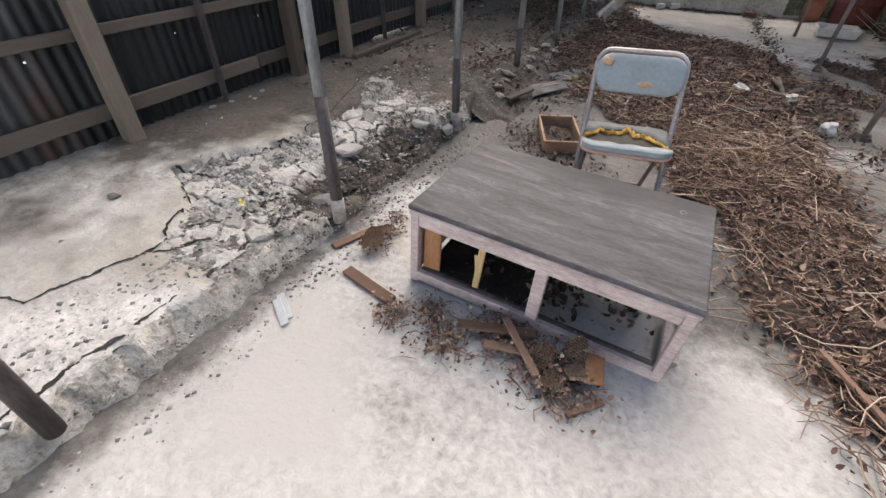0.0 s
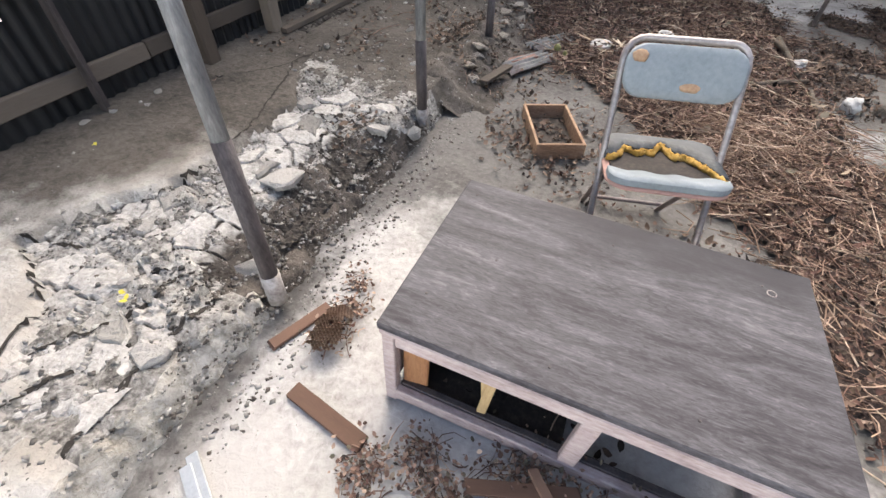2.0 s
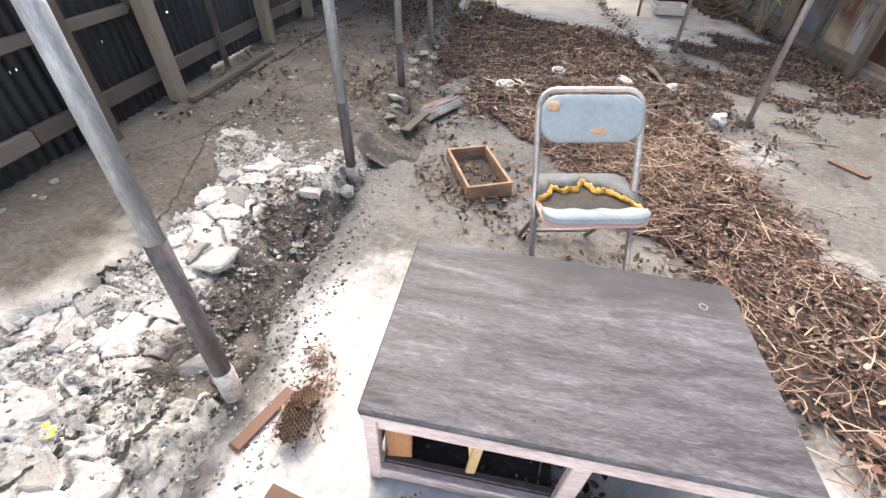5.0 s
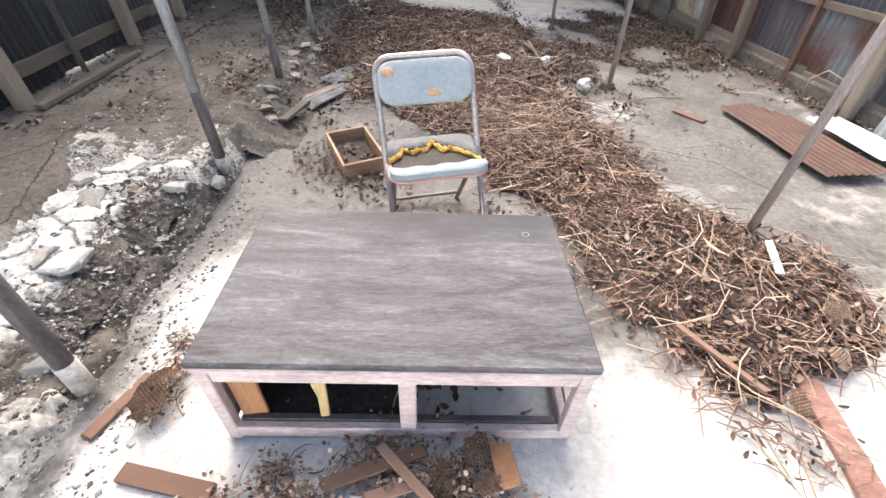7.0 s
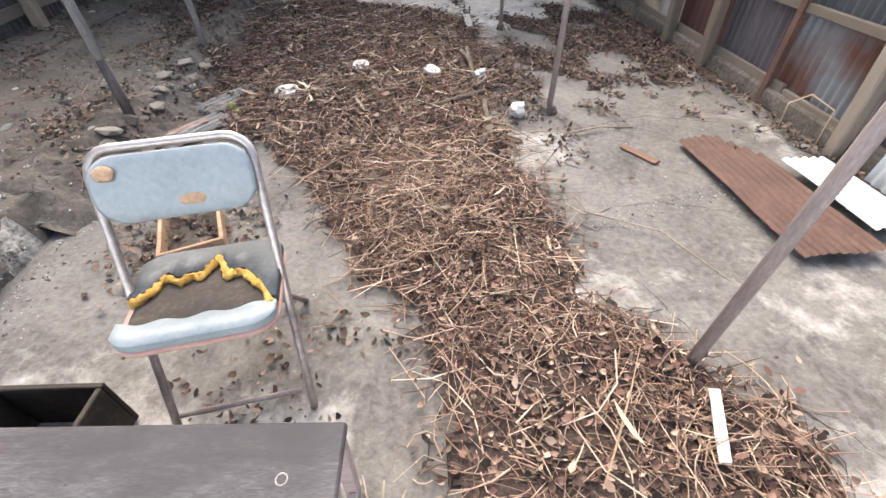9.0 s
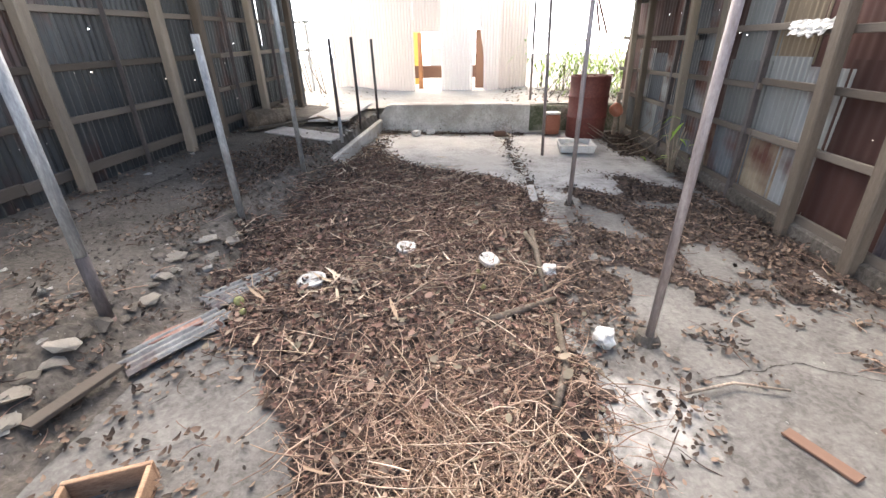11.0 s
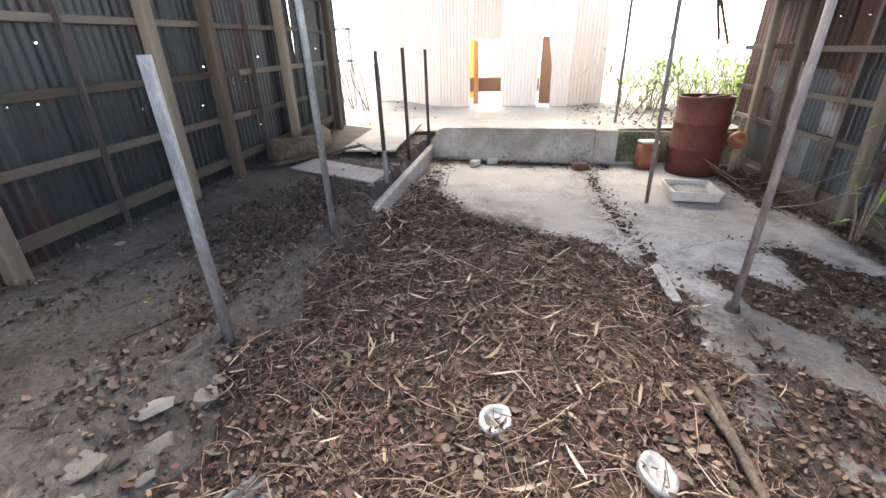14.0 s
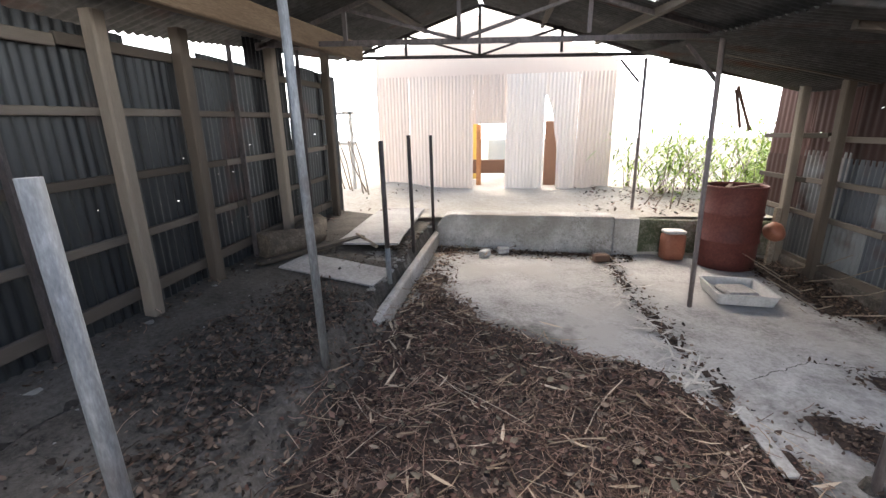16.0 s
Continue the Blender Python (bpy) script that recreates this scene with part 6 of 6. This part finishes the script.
def build_humus():
    """The dark mat under the litter, where it lies thick."""
    step = .035
    vs, fs, idx = [], [], {}
    def vert(i, j):
        if (i, j) not in idx:
            x, y = -2.4 + i * step, .8 + j * step
            d = max(litter_main(x, y), litter_side(x, y))
            idx[i, j] = len(vs)
            vs.append((x, y, ground_z(x, y) - .008 + .016 * smooth01(.1, .5, d) + mound(x, y) + .004 * noise.noise((x * 20, y * 20, 1))))
        return idx[i, j]
    for i in range(int(5.15 / step)):
        for j in range(int(8.5 / step)):
            x, y = -2.4 + (i + .5) * step, .8 + (j + .5) * step
            if max(litter_main(x, y), .8 * litter_side(x, y) * smooth01(3.6, 4.6, y)) > .4 + .25 * noise.noise((x * 6, y * 6, 2)):
                if x < -1.06:
                    continue
                fs.append((vert(i, j), vert(i + 1, j), vert(i + 1, j + 1), vert(i, j + 1)))
    me = bpy.data.meshes.new("humus")
    me.from_pydata(vs, [], fs)
    me.polygons.foreach_set("use_smooth", [True] * len(fs))
    me.materials.append(HUMUS)
    tagged(new("humus", me), "dark rotted humus under dead leaves on the floor", "litter", kind="stuff")


build_humus()
near = lambda x, y: litter_main(x, y) * (1 if y < 5 else .75)
straw = lambda x, y: litter_main(x, y) * (.35 + .65 * smooth01(-.1, .3, noise.noise((x * 1.4, y * 1.4, 12)) + .1)) * (1 - .5 * smooth01(5, 7, y))
stalks("dead_stalks", spots(12500, straw, -1.2, 1.6, .9, 9.2, 21), .06, .3, .0019, STRAW, "reddish-brown dead stalks strewn over the floor", seed=4)
stalks("long_straws", spots(420, straw, -1.2, 1.6, .9, 8, 22), .2, .55, .0026, HUSK, "long tan straws lying over the litter", lift=.03, curl=.25, seed=5, steep=.07)
leaves("dead_leaves", spots(19000, near, -1.2, 1.6, .9, 9.2, 23), .01, .034, .6, LEAF, "curled brown and dark-red dead leaves on the floor", seed=6)
leaves("rotten_leaves", spots(16000, litter_side, -2.45, 2.72, .9, 9.25, 24), .012, .038, .65, DARKLEAF, "dark rotten leaves along wall and drain", seed=7, tilt=.35)
leaves("broad_leaves", spots(1500, lambda x, y: near(x, y) * smooth01(2.6, 4, y), -1.2, 1.6, 2.6, 9, 28), .025, .055, .62, BROADLEAF, "flat reddish-brown and grey leaves over the litter", seed=18, tilt=.25, curl=.3, lift=.02)
leaves("bamboo_husks", spots(240, lambda x, y: litter_main(x, y) * (.25 + .75 * smooth01(3.2, 4.6, y)), -1.2, 1.5, 1.2, 9, 25), .06, .2, .1, HUSK, "pale tan bamboo husks on the litter", seed=8, tilt=.15, curl=.15, lift=.03)
stalks("side_twigs", spots(900, litter_side, -2.45, 2.72, 3, 9.25, 26), .05, .3, .002, STRAW, "thin twigs among rotten leaves", seed=9)
leaves("pink_leaves", spots(1500, lambda x, y: litter_main(x, y) * (1 - .85 * smooth01(1.9, 3.4, y)), -.6, 1.6, .9, 5, 27), .012, .034, .5, LEAFPALE, "pinkish dry leaves on top of the stalks", seed=17, lift=.022, curl=.6)
thick = lambda x, y: litter_main(x, y) * (1 - .8 * smooth01(2.6, 4.2, y))
stalks("thick_stalks", spots(1150, thick, -.6, 1.6, .9, 5, 61), .08, .42, .0022, TANSTALK, "thick tan and reddish dead stalks over the litter", lift=.035, curl=.3, seed=62, steep=.1)
pile = lambda x, y: math.exp(-((x - .5) / .24) ** 2 - ((y - 2.98) / .3) ** 2)
stalks("straw_pile", spots(900, pile, -.2, 1.2, 2.2, 3.8, 63), .12, .38, .0022, TANSTALK, "loose pile of orange-tan straw on the litter", lift=.05, curl=.5, seed=64, steep=.12)
flat_bits = lambda x, y: smooth01(6.0, 6.5, y) * (1 - smooth01(9.1, 9.3, y)) * math.exp(-((x - .82 - .04 * math.sin(y * 3)) / .11) ** 2)
leaves("drain_husks", spots(130, flat_bits, .4, 1.3, 6, 9.3, 65), .08, .26, .09, PALEWOOD, "bleached bamboo husks lying along the drain", seed=66, tilt=.12, curl=.12, lift=.025)
edge_bits = lambda x, y: smooth01(8.7, 9.2, y) + .9 * math.exp(-((x + 1.0) / .12) ** 2)
leaves("edge_husks", spots(150, edge_bits, -1.1, 1.0, 6.2, 9.28, 67), .05, .16, .12, HUSK, "pale husks and straw along the kerb and low wall", seed=68, tilt=.15, curl=.15, lift=.02)
terr = lambda x, y: smooth01(.6, 1.3, x) * (1 - smooth01(11.4, 12, y)) + .3 * smooth01(-1.2, -1.8, x)


def terrace_litter():
    r = random.Random(31)
    vs, fs = [], []
    for k in range(1500):
        x, y = r.uniform(-2.4, 3.4), r.uniform(9.5, 11.9)
        if r.random() > terr(x, y):
            continue
        v, f = leaf_cloud(1, (x, y, terrace_z(x, y) + .02), (.001, .001, .004), .09, .03, k, .3)
        b = len(vs)
        vs += v
        fs += [tuple(i + b for i in q) for q in f]
    me = bpy.data.meshes.new("terrace_leaves")
    me.from_pydata(vs, [], fs)
    me.materials.append(LEAF)
    tagged(new("terrace_leaves", me), "dry fallen leaves on the terrace", "litter", kind="stuff")


terrace_litter()

# tufts of nest paper, twigs and leaves in front of the cabinet and by the kerb
heap = lambda cs: (lambda x, y: max(math.exp(-(((x - a) ** 2 + (y - b) ** 2) / s ** 2)) for a, b, s in cs))
HEAPS = ((-.66, .88, .06), (-.45, .87, .08), (-.08, .93, .1), (-.02, .87, .08), (-.25, 1.0, .1), (-.95, 1.3, .05), (-.95, 1.2, .05), (-.98, 1.42, .04), (-.55, .95, .06))
leaves("nest_crumbs", spots(1300, heap(HEAPS), -1.1, .2, .7, 1.5, 49), .006, .016, .8, STRAW, "crumbled brown nest paper before the cabinet", seed=50, lift=.016)
leaves("nest_debris", spots(1000, heap(HEAPS), -1.1, .2, .7, 1.5, 41), .006, .018, .6, BROADLEAF, "crumbled nest paper and leaves before the cabinet", seed=42, lift=.014)
stalks("nest_twigs", spots(380, heap(HEAPS), -1.1, .2, .7, 1.5, 43), .03, .14, .0018, STRAW, "dry twigs in the debris before the cabinet", seed=44)
INSIDE = ((-.45, 1.3, .14), (-.2, 1.35, .16), (.1, 1.4, .12), (-.3, 1.55, .15))
leaves("cabinet_litter", spots(500, heap(INSIDE), -.6, .24, 1.12, 1.6, 45), .012, .04, .7, DARKLEAF, "dark leaves and dirt inside the cabinet", seed=46)
leaves("box_leaves", spots(420, lambda x, y: heap(((-.56, 2.76, .14), (-.7, 2.62, .1), (-.45, 2.4, .14), (-.25, 2.3, .15), (-.1, 1.85, .15)))(x, y), -1, .2, 1.7, 3.1, 47), .01, .03, .6, LEAF, "brown leaves round the small crate", seed=48)


def grit(name, n, dens, box, smin, smax, mat, label, seed):
    """Small angular stones in one mesh."""
    pts = spots(n, dens, *box, seed)
    r = np.random.default_rng(seed)
    B = np.array([(x, y, ground_z(x, y)) for x, y in pts])
    n = len(B)
    S = smin + (smax - smin) * r.random(n) ** 3
    oct_ = np.array([(1, 0, 0), (0, 1, 0), (-1, 0, 0), (0, -1, 0), (0, 0, .8), (0, 0, -.4)], float)
    V = (B[:, None] + (oct_[None] * r.uniform(.6, 1.3, (n, 6, 1)) + r.normal(0, .2, (n, 6, 3))) * S[:, None, None]).reshape(-1, 3)
    tri = np.array([(0, 1, 4), (1, 2, 4), (2, 3, 4), (3, 0, 4), (1, 0, 5), (2, 1, 5), (3, 2, 5), (0, 3, 5)])
    F = (np.arange(n)[:, None, None] * 6 + tri[None]).reshape(-1, 3)
    stuff_mesh(name, V, F, mat, label, "grit")


def broken(x, y):
    if x > EDGE - .01:
        return .5 * smooth01(EDGE + .28, EDGE, x) * smooth01(-.3, .3, y) * (1 - smooth01(2.4, 3.2, y))
    return smooth01(lerp_table(BROKEN, y) - .03, lerp_table(BROKEN, y) + .08, x) * (.25 + .75 * smooth01(.5, 1.1, y)) * (1 - .92 * smooth01(2.1, 2.9, y))


grit("rubble_grit", 8000, broken, (-2.1, -.95, -.2, 3.6), .002, .012, GRIT, "loose concrete grit and gravel on the broken slab", 51)
grit("dark_grit", 3600, lambda x, y: broken(x, y) * (.35 + .65 * smooth01(-1.55, -1.3, x)) * smooth01(.6, 1.1, y), (-1.95, -1.0, .7, 2.6), .003, .011, SOIL, "dark soil crumbs in the broken kerb", 52)
grit("slab_crumbs", 4500, lambda x, y: smooth01(-.2, .4, .15 + noise.noise((x * 2.5, y * 2, 61))) * smooth01(2.4, 3.5, y), (-2.4, -1.1, 2.4, 8.6), .003, .014, SOIL, "dark soil crumbs over the dirty slab", 55)
grit("floor_grit", 1400, lambda x, y: .15 + .85 * smooth01(-.85, -1.1, x), (-1.15, 2.6, .0, 7), .002, .007, GRIT, "fine grit scattered over the concrete", 53)
grit("drain_rubble", 500, lambda x, y: math.exp(-((y - 2.8 - .1 * math.sin(x * 4)) / .06) ** 2), (1.1, 2.6, 2.5, 3.1), .002, .009, GRIT, "line of crumbled concrete along a floor crack", 57)
grit("slab_grit", 260, lambda x, y: .6, (-2.4, -1.25, 0, 7), .003, .012, GRIT, "scattered small stones on the slab", 54)

for x, y in ((-1.5, .98), (-1.52, 1.01), (-2.2, 1.5), (-1.65, 4.96), (-.66, 4.05)):
    bm = bmesh.new()
    v, f = leaf_cloud(2, (0, 0, .02), (.01, .01, .004), .02, .012, int(x * -100), .2)
    bv = [bm.verts.new(p) for p in v]
    for q in f:
        bm.faces.new([bv[i] for i in q])
    solo("yellow_leaf", bm, YELLOWLEAF, pose(x, y, ground_z(x, y) + .02), "fresh yellow leaf lying on the floor", "leaf", "yellow leaves")
